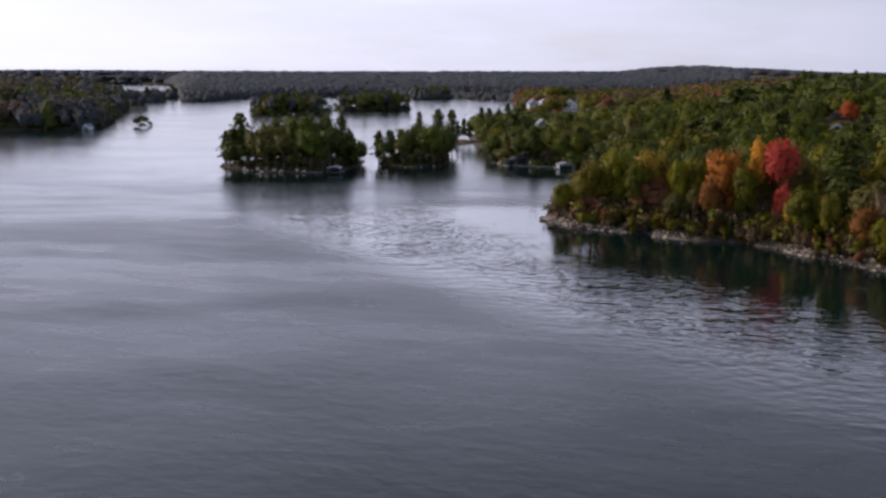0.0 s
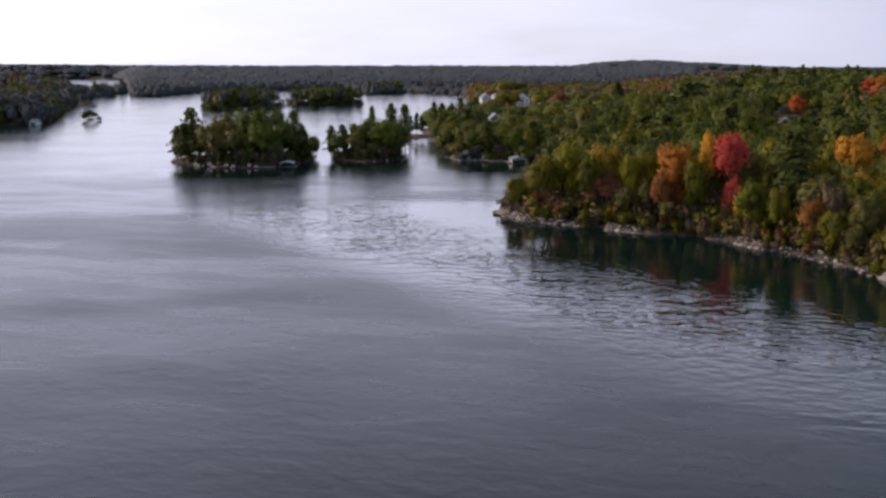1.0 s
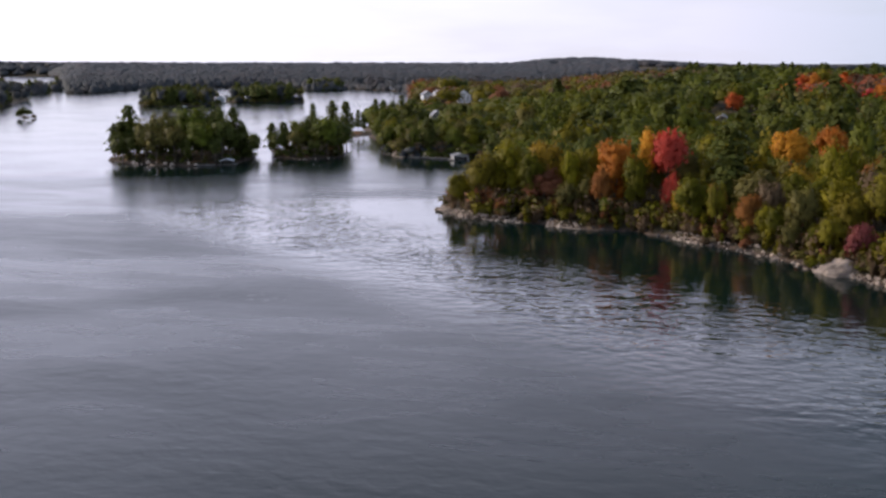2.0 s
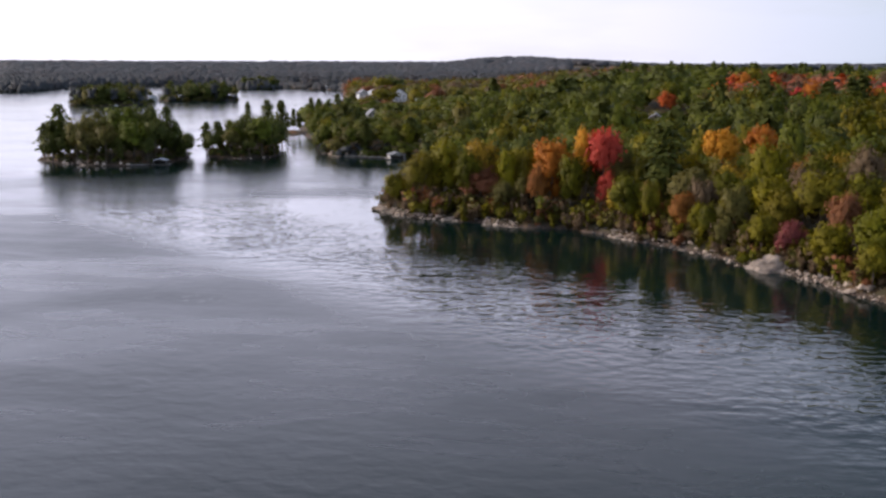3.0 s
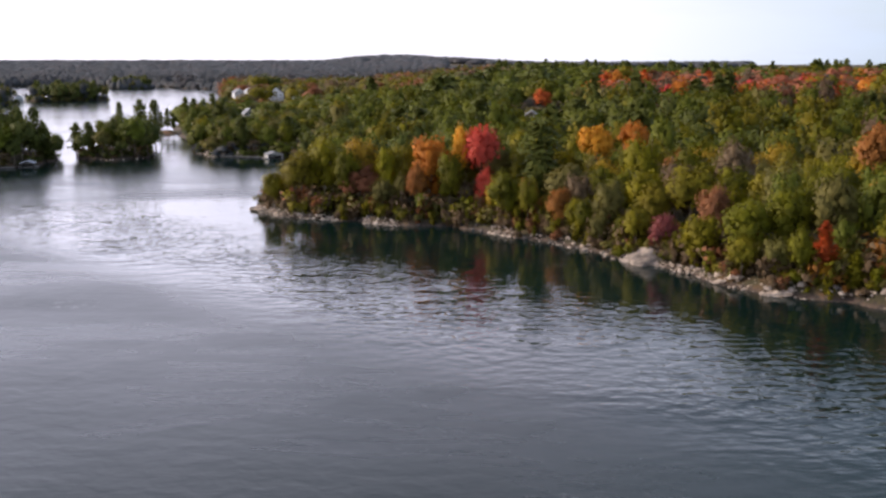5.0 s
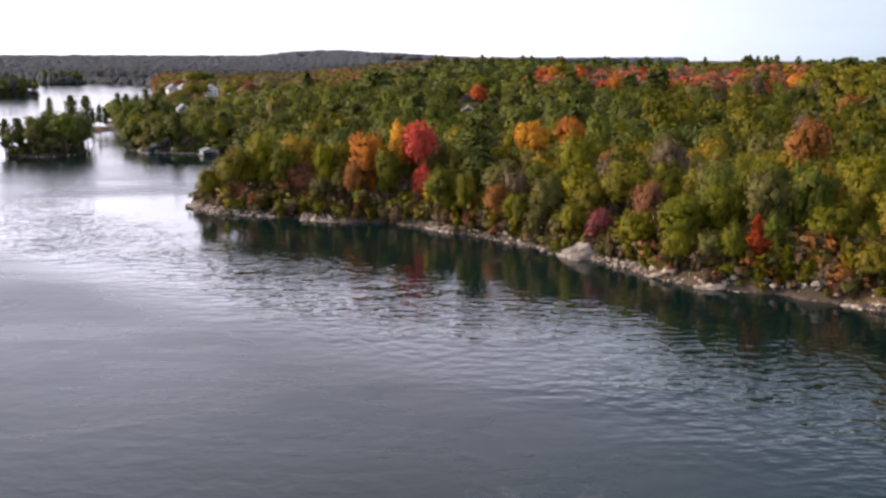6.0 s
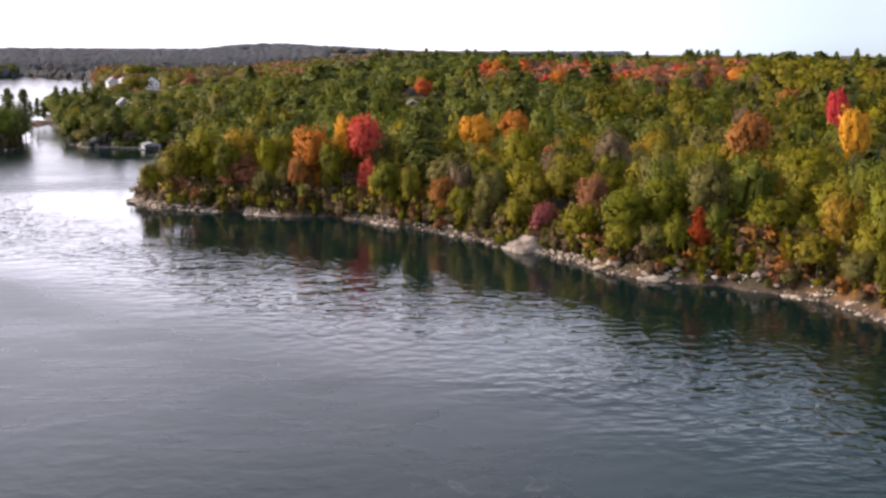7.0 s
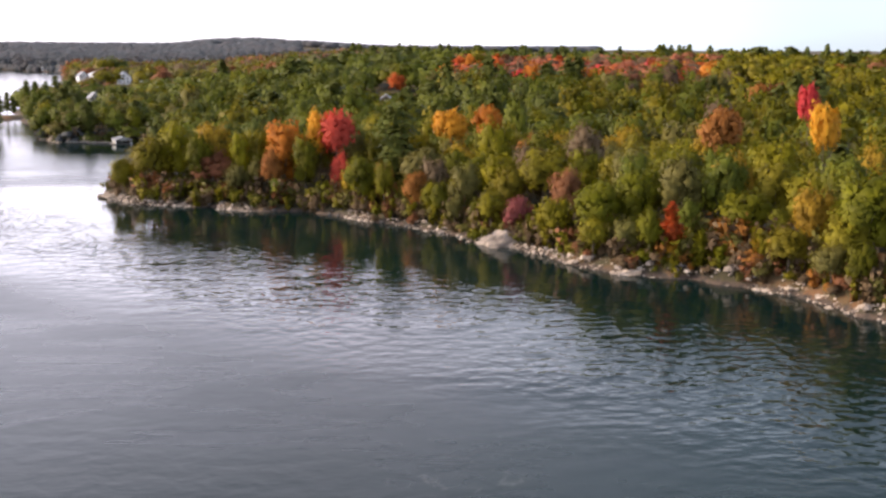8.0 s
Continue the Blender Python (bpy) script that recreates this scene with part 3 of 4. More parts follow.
def tree(kind, colour, x, y, height, width, variant, ground, group, fine=2):
    key = (kind, variant, colour, fine)
    if key not in CROWNS:
        v, f = crown_shape(kind, variant, fine)
        CROWNS[key] = mesh_from("crown", v, f, [LEAVES[colour]], normals=soft_normals(v, f, 1.0, 1.0, 0.42))
    root = new(NAMES[kind])
    spread = {"oak": 0.84, "maple": 0.74, "crest": 0.74, "tall": 0.74, "grove": 0.84, "pine": 0.48, "cedar": 0.5, "cone": 0.5, "shrub": 1.0, "brush": 0.8}[kind]
    s = width / spread
    root.matrix_basis = Matrix.LocRotScale((x, y, ground_z(x, y)), Euler((0, 0, (x * 7.3 + y * 3.1) % 6.28)), (s, s, height))
    for name, me in (("trunk", trunk_mesh(kind, variant)), ("crown", CROWNS[key])):
        new(name, me).parent = root
    tagged(root, f"{KIND_WORDS[kind]} with {WORDS[colour]}, {ground}", "shrub" if kind == "shrub" else "tree", group)
    return root


POINT_TREES = [
    (32.5, 298.9, 11.9, 7.6, "oak", "olive"),
    (39.3, 294.6, 18.5, 12.8, "oak", "olive"),
    (45.8, 294.4, 20.2, 12.0, "oak", "yellow_green"),
    (50.0, 286.0, 19.3, 8.8, "oak", "green"),
    (55.0, 290.7, 21.7, 12.0, "maple", "gold"),
    (53.3, 285.3, 13.9, 11.7, "maple", "brown"),
    (59.8, 281.4, 19.4, 6.5, "oak", "yellow_green"),
    (64.5, 282.9, 20.6, 8.1, "oak", "olive"),
    (70.4, 276.9, 23.0, 11.5, "maple", "orange"),
    (65.5, 272.2, 15.7, 6.4, "maple", "rust"),
    (73.4, 269.5, 18.5, 8.5, "oak", "green"),
    (78.4, 277.5, 23.6, 6.4, "tall", "amber"),
    (83.0, 274.6, 24.2, 12.4, "tall", "red"),
    (81.2, 266.0, 14.5, 5.6, "maple", "red"),
    (81.4, 249.0, 15.2, 9.9, "oak", "green"),
    (84.7, 242.6, 15.0, 5.8, "oak", "olive"),
    (89.9, 236.3, 12.6, 7.0, "maple", "rust"),
    (95.2, 264.0, 25.4, 13.5, "pine", "pine"),
    (108.5, 259.4, 24.3, 11.5, "crest", "amber"),
    (112.6, 241.5, 24.3, 10.8, "oak", "yellow_green"),
    (119.4, 261.0, 25.0, 9.4, "crest", "orange"),
]
BAY_TREES = [
    (95.2, 237.3, 16.1, 7.8, "oak", "grey"),
    (96.2, 222.8, 15.5, 8.6, "oak", "grey_green"),
    (91.7, 225.2, 11.5, 6.1, "oak", "green"),
    (103.8, 216.5, 15.2, 9.1, "oak", "olive"),
    (121.5, 235.4, 22.8, 10.7, "oak", "green"),
    (109.8, 201.4, 16.5, 8.1, "maple", "brown"),
    (97.3, 210.9, 11.0, 7.0, "oak", "olive"),
    (99.6, 202.6, 10.4, 6.8, "shrub", "crimson"),
    (102.0, 191.0, 12.3, 8.8, "oak", "yellow_green"),
    (106.0, 181.9, 16.0, 11.7, "oak", "green"),
    (114.7, 182.1, 18.6, 12.0, "oak", "green"),
    (112.8, 167.4, 12.9, 6.8, "cone", "flame"),
    (114.6, 160.6, 9.0, 4.6, "cedar", "green"),
    (150.2, 205.1, 26.9, 11.8, "crest", "rust"),
    (125.4, 163.4, 15.7, 11.5, "oak", "green"),
    (147.3, 182.1, 23.5, 13.0, "oak", "yellow_green"),
    (157.1, 180.5, 28.9, 7.8, "crest", "amber"),
    (197.8, 233.4, 30.8, 7.0, "crest", "red"),
    (126.9, 146.9, 18.5, 7.8, "oak", "gold"),
    (121.9, 146.5, 11.5, 8.7, "oak", "olive"),
]
BANK_TREES = [
    (122.5, 137.0, 10.7, 7.4, "oak", "grey_green"),
    (129.1, 136.8, 21.8, 13.3, "oak", "green"),
    (156.6, 165.8, 24.0, 6.9, "oak", "gold"),
    (151.3, 212.6, 24.3, 7.9, "oak", "gold"),
    (132.4, 206.2, 21.4, 12.4, "oak", "olive"),
    (130.7, 230.1, 23.0, 11.4, "oak", "grey"),
    (119.5, 159.5, 6.7, 6.0, "shrub", "rust"),
    (122.7, 154.4, 7.8, 5.0, "shrub", "gold"),
    (111.6, 165.6, 6.2, 4.2, "shrub", "amber"),
    (105.9, 171.2, 9.7, 6.1, "oak", "grey_green"),
    (130.4, 190.5, 21.2, 11.7, "oak", "green"),
    (137.5, 183.4, 20.5, 10.4, "oak", "gold"),
    (211.2, 583.0, 25.6, 11.5, "maple", "flame"),
    (115.2, 207.2, 15.5, 9.6, "oak", "yellow_green"),
    (125.2, 137.5, 15.8, 8.5, "oak", "olive"),
    (100.6, 194.0, 7.9, 5.5, "shrub", "olive"),
]


# open lawns round the houses: x, y, reach along the heading to the river, half width
CLEARINGS = [(61, 697, 150, 8), (109, 944, 170, 9), (208, 576, 200, 14), (84, 1048, 170, 13)]


def open_ground(x, y):
    for cx, cy, reach, half in CLEARINGS:
        r = math.hypot(cx, cy)
        ux, uy = cx / r, cy / r
        along, side = (x - cx) * ux + (y - cy) * uy, (x - cx) * uy - (y - cy) * ux
        if -reach < along < 8 and abs(side) < half:
            return True
    return False


def plant_shore_trees():
    """The trees of the wooded bank that stand out, then the wood between them."""
    placed = []
    for i, (x, y, top, width, kind, colour) in enumerate(POINT_TREES + BAY_TREES + BANK_TREES):
        tree(kind, colour, x, y, max(3.0, top - ground_z(x, y)), width, i % 4, "on the rocky bank", "trees of the wooded bank")
        placed.append((x, y, width * 0.5))
    rng = random.Random(5)
    made = 0
    tries = [(math.sqrt(rng.uniform(130 ** 2, 400 ** 2)), math.radians(rng.uniform(4, 50))) for _ in range(9000)]
    tries = [(r * math.sin(az), r * math.cos(az)) for r, az in tries]
    inland = land([q[0] for q in tries], [q[1] for q in tries])[1]
    fringe = [k for k, d in enumerate(inland) if 1.4 <= d < 6 and tries[k][1] < 248][:150]
    order = fringe + sorted((k for k, d in enumerate(inland) if 5 <= d <= 70), key=lambda k: math.hypot(*tries[k]))
    for k in order:
        (x, y), d = tries[k], inland[k]
        if math.hypot(x - 27, y - 305) < 17 or math.hypot(x - 121, y - 153) < 5:
            continue
        w = rng.uniform(8.5, 14) if d > 12 else rng.uniform(4.5, 7.5)
        if any((x - q[0]) ** 2 + (y - q[1]) ** 2 < (0.74 * (w * 0.5 + q[2])) ** 2 for q in placed):
            continue
        kind, colour = pick_kind(rng, x, y)
        if d < 8 and kind == "pine":
            kind, colour = "oak", "grey_green"
        h = rng.uniform(12.5, 18.0) if d > 14 else rng.uniform(5.5, 10.5)
        tree(kind, colour, x, y, h * (1.12 if kind == "pine" else 1), w, rng.randrange(4), "on the rocky bank", "trees of the wooded bank", fine=2 if math.hypot(x, y) < 320 else 3)
        placed.append((x, y, w * 0.5))
        made += 1
        if made > 320 or math.hypot(x, y) > 350 and d > 8:
            break
    for _ in range(900):
        x, y = rng.uniform(18, 78), rng.uniform(472, 640)
        d = float(inside(np.array([x]), np.array([y]), MAINLAND)[0])
        if d < 1.5 or x > 0.13 * y or open_ground(x, y):
            continue
        w = rng.uniform(8.5, 12)
        if any((x - q[0]) ** 2 + (y - q[1]) ** 2 < (0.7 * (w * 0.5 + q[2])) ** 2 for q in placed):
            continue
        kind, colour = rng.choice([("oak", "green"), ("oak", "olive"), ("oak", "deep_green"), ("pine", "pine"), ("oak", "pine"), ("oak", "grey_green"), ("oak", "deep_green")])
        tree(kind, colour, x, y, rng.uniform(10, 13.5) + (2.5 if kind == "pine" or y > 590 else 0), w, rng.randrange(4), "by the quiet bay", "trees of the bay", fine=3)
        placed.append((x, y, w * 0.5))
    return placed


def pick_kind(rng, x, y):
    r, az = math.hypot(x, y), math.degrees(math.atan2(x, y))
    u = min(1.0, max(0.0, 0.62 * rng.random() + 0.38 * (0.5 + 0.75 * float(wobble(np.array(x * 0.035), np.array(y * 0.03))))))
    # far hills use only the two colours with painted haze
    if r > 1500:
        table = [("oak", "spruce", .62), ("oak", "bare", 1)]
    # the west shore mixes the haze-painted colours with plain ones
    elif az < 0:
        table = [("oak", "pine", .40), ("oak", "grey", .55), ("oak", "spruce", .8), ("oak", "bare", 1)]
    elif 610 < r < 900 and 22.5 < az < 36:
        table = [("oak", "deep_green", .16), ("oak", "olive", .28), ("maple", "brown", .40), ("maple", "salmon", .58), ("maple", "flame", .64), ("maple", "orange", .71), ("maple", "red", .75), ("oak", "grey", .87), ("oak", "deep_green", 1)]
    elif 520 < r <= 610 and 19 < az < 37:
        table = [("oak", "grey", .22), ("maple", "brown", .30), ("oak", "grey_green", .45), ("oak", "olive", .55), ("oak", "deep_green", .82), ("pine", "pine", 1)]
    elif 400 < r <= 520 and 28 < az < 38:
        table = [("oak", "olive", .34), ("oak", "green", .66), ("oak", "deep_green", .84), ("oak", "grey", .92), ("maple", "rust", 1)]
    elif r > 400 and az >= 34:
        table = [("oak", "olive", .35), ("oak", "yellow_green", .5), ("oak", "green", .76), ("maple", "rust", .84), ("maple", "brown", .9), ("pine", "pine", 1)]
    elif r > 850 and az < 20:
        table = [("oak", "grey_green", .3), ("maple", "brown", .44), ("oak", "olive", .62), ("oak", "grey", .75), ("oak", "pine", .9), ("oak", "bare", 1)]
    elif az < 17:
        table = [("pine", "pine", .14), ("oak", "pine", .34), ("oak", "deep_green", .66), ("oak", "green", .78), ("oak", "olive", .86), ("oak", "grey_green", 1)]
    elif r > 300 and az < 32:
        table = [("pine", "pine", .10), ("oak", "pine", .22), ("oak", "deep_green", .68), ("oak", "green", .82), ("oak", "olive", .91), ("maple", "brown", .95), ("oak", "grey_green", 1)]
    else:
        table = [("pine", "pine", .14), ("oak", "deep_green", .30), ("oak", "green", .50), ("oak", "olive", .64), ("oak", "yellow_green", .71), ("oak", "grey_green", .84), ("oak", "grey", .90), ("maple", "gold", .95), ("maple", "rust", 1)]
    for kind, colour, upto in table:
        if u <= upto:
            return kind, colour
    return table[-1][:2]


def woodland(name, label, spots, fine):
    """Many trees that nobody could count, as one mesh: spots of (x, y, z, height, width, kind, colour)."""
    shapes = {}
    vs, fs, ms, ns, off = [], [], [], [], 0
    rng = np.random.default_rng(len(spots))
    for x, y, z, h, w, kind, colour in spots:
        key = (kind, int(rng.integers(0, 4)))
        if key not in shapes:
            v, f = crown_shape(kind, key[1], fine)
            shapes[key] = v, f, soft_normals(v, f, 1.0, 1.0, 0.22 if fine >= 0 else 0.12, 0.4 if fine >= 0 else 0.9)
        v, f, nrm = shapes[key]
        s = w / {"oak": 0.84, "maple": 0.74, "crest": 0.74, "tall": 0.74, "grove": 0.84, "pine": 0.48, "cedar": 0.5, "cone": 0.5, "shrub": 1.0, "brush": 0.8}[kind]
        a = rng.uniform(0, 6.28)
        q = np.empty_like(v)
        q[:, 0] = (v[:, 0] * math.cos(a) - v[:, 1] * math.sin(a)) * s + x
        q[:, 1] = (v[:, 0] * math.sin(a) + v[:, 1] * math.cos(a)) * s + y
        q[:, 2] = v[:, 2] * h + z
        vs.append(q)
        ns.append(np.stack([nrm[:, 0] * math.cos(a) - nrm[:, 1] * math.sin(a), nrm[:, 0] * math.sin(a) + nrm[:, 1] * math.cos(a), nrm[:, 2]], 1))
        fs.append(f + off)
        ms.append(np.full(len(f), LEAF_ORDER.index(colour)))
        off += len(v)
    me = mesh_from(name, np.concatenate(vs), np.concatenate(fs), list(LEAVES.values()), np.concatenate(ms), normals=np.concatenate(ns))
    tagged(new(name, me), label, "woodland", kind="stuff")


def scatter(rng, r0, r1, a0, a1, step, keep, heights, widths, near=()):
    spots, xs, ys = [], [], []
    count = int(math.radians(a1 - a0) * (r1 * r1 - r0 * r0) / 2 / step ** 2)
    for _ in range(count):
        r, az = math.sqrt(rng.uniform(r0 * r0, r1 * r1)), math.radians(rng.uniform(a0, a1))
        xs.append(r * math.sin(az))
        ys.append(r * math.cos(az))
    if not xs:
        return spots
    z, d = land(np.array(xs), np.array(ys))
    for x, y, zz, dd in zip(xs, ys, z, d):
        if not keep(x, y, dd):
            continue
        kind, colour = pick_kind(rng, x, y)
        low = 0.74 if 2 < math.degrees(math.atan2(x, y)) < 9.5 and math.hypot(x, y) < 900 else 1.0
        # tall and low stands of trees
        grown = low * rng.uniform(*heights) * (1 + 0.16 * float(wobble(np.array(x * 0.09), np.array(y * 0.07)))) * (1.2 if kind == "pine" else 1)
        spots.append((x, y, float(zz) - (2.0 if dd < 7 else 0.0), grown, rng.uniform(*widths), kind, colour))
    return spots


def plant_woods(placed):
    rng = random.Random(11)
    taken = {(int(x // 9), int(y // 9)) for x, y, _ in placed}
    free = lambda x, y, d: (d > 66 or (d > 0.4 and math.hypot(x, y) > 345)) and (int(x // 9), int(y // 9)) not in taken and x > 0 and not open_ground(x, y) and math.hypot(x - 27, y - 305) > 18
    woodland("mainland_woods", "dense mixed autumn wood of pines and oaks on the mainland", scatter(rng, 215, 640, 1, 50, 10.6, free, (9.5, 20.0), (9.0, 14.5)), 1)
    woodland("ridge_woods", "distant autumn wood covering the low mainland ridge", scatter(rng, 640, 1150, 1, 49, 14.2, lambda x, y, d: d > 4 and not open_ground(x, y), (12, 18), (13, 20)), 0)
    young = lambda x, y, d: 130 < x < 203 and d > 4 and open_ground(x, y) and math.hypot(x - 189, y - 538) > 8
    woodland("young_wood", "young low trees before the cottage on the rise", scatter(rng, 370, 585, 16, 24, 6.5, young, (5, 8), (7, 10)), 1)
    tall = []
    for _ in range(90):
        r, az = rng.uniform(860, 1120), math.radians(rng.uniform(16, 45))
        x, y = r * math.sin(az), r * math.cos(az)
        tall.append((x, y, ground_z(x, y), rng.uniform(17, 21), rng.uniform(7.5, 10.5), "pine", "pine"))
    woodland("skyline_pines", "tall dark pines standing above the ridge wood", tall, 1)
    woodland("far_mainland_woods", "far wooded shore behind the houses", scatter(rng, 1150, 1900, -2, 24, 20, lambda x, y, d: d > 4, (12, 17), (14, 20)) + scatter(rng, 1100, 1500, 1, 14, 13, lambda x, y, d: d > 2, (11, 15), (11, 15)), -1)
    beyond = lambda x, y, d: d > 0.5 and (x < 0 or math.hypot(x, y) > 1900)
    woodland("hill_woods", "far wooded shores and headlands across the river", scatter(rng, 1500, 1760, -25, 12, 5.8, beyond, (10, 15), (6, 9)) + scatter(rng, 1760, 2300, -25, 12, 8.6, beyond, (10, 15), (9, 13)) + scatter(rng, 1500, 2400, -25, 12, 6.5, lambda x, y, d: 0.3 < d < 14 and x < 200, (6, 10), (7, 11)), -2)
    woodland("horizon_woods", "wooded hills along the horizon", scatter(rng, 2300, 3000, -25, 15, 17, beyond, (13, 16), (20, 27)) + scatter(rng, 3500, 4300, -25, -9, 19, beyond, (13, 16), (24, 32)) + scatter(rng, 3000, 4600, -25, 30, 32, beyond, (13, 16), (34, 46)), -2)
    woodland("west_woods", "dark wooded shore across the river", scatter(rng, 775, 980, -20.5, -14.5, 8, lambda x, y, d: d > 0.2 and x < -238, (9, 14), (8, 11)) + scatter(rng, 750, 1600, -26, -12, 12, lambda x, y, d: d > 2.0 and x < -238, (11, 16), (12, 16)), -1)


placed = plant_shore_trees()
plant_woods(placed)


NEAR_ISLAND_TREES = [
    (-91.8, 475.2, 14.4, 8.3, "pine", "pine"),
    (-85.1, 472.4, 21.7, 10.7, "pine", "pine"),
    (-87.1, 465.9, 15.9, 8.6, "pine", "pine"),
    (-76.7, 459.6, 16.7, 10.4, "grove", "grey_green"),
    (-70.6, 464.7, 20.8, 12.4, "grove", "grey_green"),
    (-71.4, 452.4, 14.8, 10.2, "grove", "grey_green"),
    (-64.4, 451.4, 15.7, 9.2, "grove", "grey_green"),
    (-59.2, 468.3, 21.8, 16.7, "grove", "deep_green"),
    (-51.9, 475.2, 22.3, 15.9, "grove", "pine"),
    (-53.8, 453.8, 17.0, 12.5, "grove", "deep_green"),
    (-46.4, 459.7, 17.6, 10.7, "grove", "pine"),
    (-42.3, 466.1, 20.8, 9.5, "pine", "pine"),
    (-39.7, 476.3, 14.9, 7.2, "pine", "pine"),
    (-39.3, 498.5, 10.4, 7.6, "grove", "deep_green"),
    (-37.4, 513.6, 8.0, 6.2, "grove", "pine"),
    (-66.1, 480.5, 17.5, 12.3, "grove", "deep_green"),
]
PINE_ISLAND_TREES = [
    (-28.1, 491.2, 13.6, 7.5, "pine", "pine"),
    (-23.2, 493.5, 14.0, 7.0, "pine", "pine"),
    (-25.1, 485.4, 10.5, 7.4, "grove", "pine"),
    (-15.1, 487.8, 15.5, 12.0, "grove", "deep_green"),
    (-10.7, 485.9, 18.3, 10.8, "grove", "pine"),
    (-10.4, 499.9, 21.4, 5.0, "pine", "pine"),
    (-4.5, 481.0, 17.0, 15.0, "grove", "deep_green"),
    (0.6, 492.0, 16.0, 12.5, "grove", "pine"),
    (-2.0, 536.0, 21.1, 9.8, "pine", "pine"),
    (4.5, 541.0, 20.6, 8.7, "pine", "pine"),
    (-17.3, 479.7, 11.8, 8.7, "grove", "grey_green"),
]


def island_trees(poly, step, seed, ground, group, kinds, known):
    rng = random.Random(seed)
    for i, (x, y, top, w, kind, colour) in enumerate(known):
        tree(kind, colour, x, y, 1.06 * (top - ground_z(x, y)), w, i % 4, ground, group, fine=3)
    xs, ys = [q[0] for q in poly], [q[1] for q in poly]
    done = [(q[0], q[1]) for q in known]
    for _ in range(600):
        x, y = rng.uniform(min(xs), max(xs)), rng.uniform(min(ys), max(ys))
        if float(inside(np.array([x]), np.array([y]), poly)[0]) < 0.6 or any((x - a) ** 2 + (y - b) ** 2 < step ** 2 for a, b in done):
            continue
        kind, colour, h, w = rng.choice(kinds)
        h, w = h * 0.55, w * 0.7
        tree(kind, colour, x, y, h * rng.uniform(0.85, 1.12), w * rng.uniform(0.85, 1.15), rng.randrange(4), ground, group, fine=3)
        done.append((x, y))


island_trees(NEAR_ISLAND, 5.2, 3, "on the small river island", "trees of the near island",
             [("grove", "pine", 19, 11), ("grove", "pine", 17, 10), ("pine", "pine", 20, 9), ("grove", "grey_green", 18, 11), ("pine", "pine", 15, 8)], NEAR_ISLAND_TREES)
island_trees(PINE_ISLAND, 5.4, 4, "on the narrow river islet", "trees of the pine islet",
             [("pine", "pine", 18, 8), ("grove", "pine", 15, 9), ("pine", "pine", 21, 8), ("grove", "grey_green", 14, 8)], PINE_ISLAND_TREES)


def lone_trees():
    rng = random.Random(14)
    for x, y, h, w, kind in ((-229, 851, 7, 8, "shrub"), (-225.5, 853, 5, 6, "shrub"), (-232.5, 852, 5, 6, "shrub"), (12, 640, 12, 5, "pine"), (8.5, 643, 9, 4, "pine"), (15, 637, 10, 5, "pine"),
                             (22, 640, 15, 7, "pine"), (27, 652, 17, 8, "pine"), (33, 676, 17, 8, "oak"), (40, 690, 18, 8, "pine"), (24, 700, 16, 7, "pine"), (48, 715, 17, 8, "oak")):
        tree(kind, "pine", x, y, h, w, rng.randrange(4), "on a rocky river islet", "trees of the channel islets", fine=3)


lone_trees()


def islet_woods():
    rng = random.Random(8)
    spots, rim = [], []
    for x0, y0, rx, ry in ISLETS:
        if rx > 12:
            for _ in range(int(rx * ry / 16)):
                a, q = rng.uniform(0, 6.28), math.sqrt(rng.random()) * 0.9
                x, y = x0 + rx * q * math.cos(a), y0 + ry * q * math.sin(a)
                kind, colour = rng.choice([("pine", "pine"), ("oak", "pine"), ("oak", "spruce"), ("oak", "grey_green")])
                spots.append((x, y, ground_z(x, y) - 2.0, rng.uniform(14, 20), rng.uniform(8, 12), kind, colour))
            for _ in range(int(0.8 * (rx + ry))):
                a, q = rng.uniform(0, 6.28), rng.uniform(0.78, 0.95)
                x, y = x0 + rx * q * math.cos(a), y0 + ry * q * math.sin(a)
                h = rng.uniform(4, 8)
                rim.append((x, y, -0.5, h, h * rng.uniform(1.1, 1.6), "shrub", rng.choice(["pine", "pine", "spruce", "grey_green"])))
    woodland("islet_woods", "dark green trees covering the far river islands", spots, 1)
    woodland("islet_bushes", "dark bushes along the shores of the far river islands", rim, 0)


islet_woods()


# bare pale granite comes and goes along the bank: heading from, heading to, how much
PALE_STRETCHES = [(4.5, 9.4, 0.9), (10.7, 12.6, 0.95), (17.2, 18.7, 0.9), (19.4, 25.0, 0.5), (25.0, 31.6, 0.75), (31.6, 39.0, 0.5), (39.0, 47.0, 0.9)]


def paleness(x, y):
    az = math.degrees(math.atan2(x, y))
    return max([much for a, b, much in PALE_STRETCHES if a <= az < b] or [0.0])


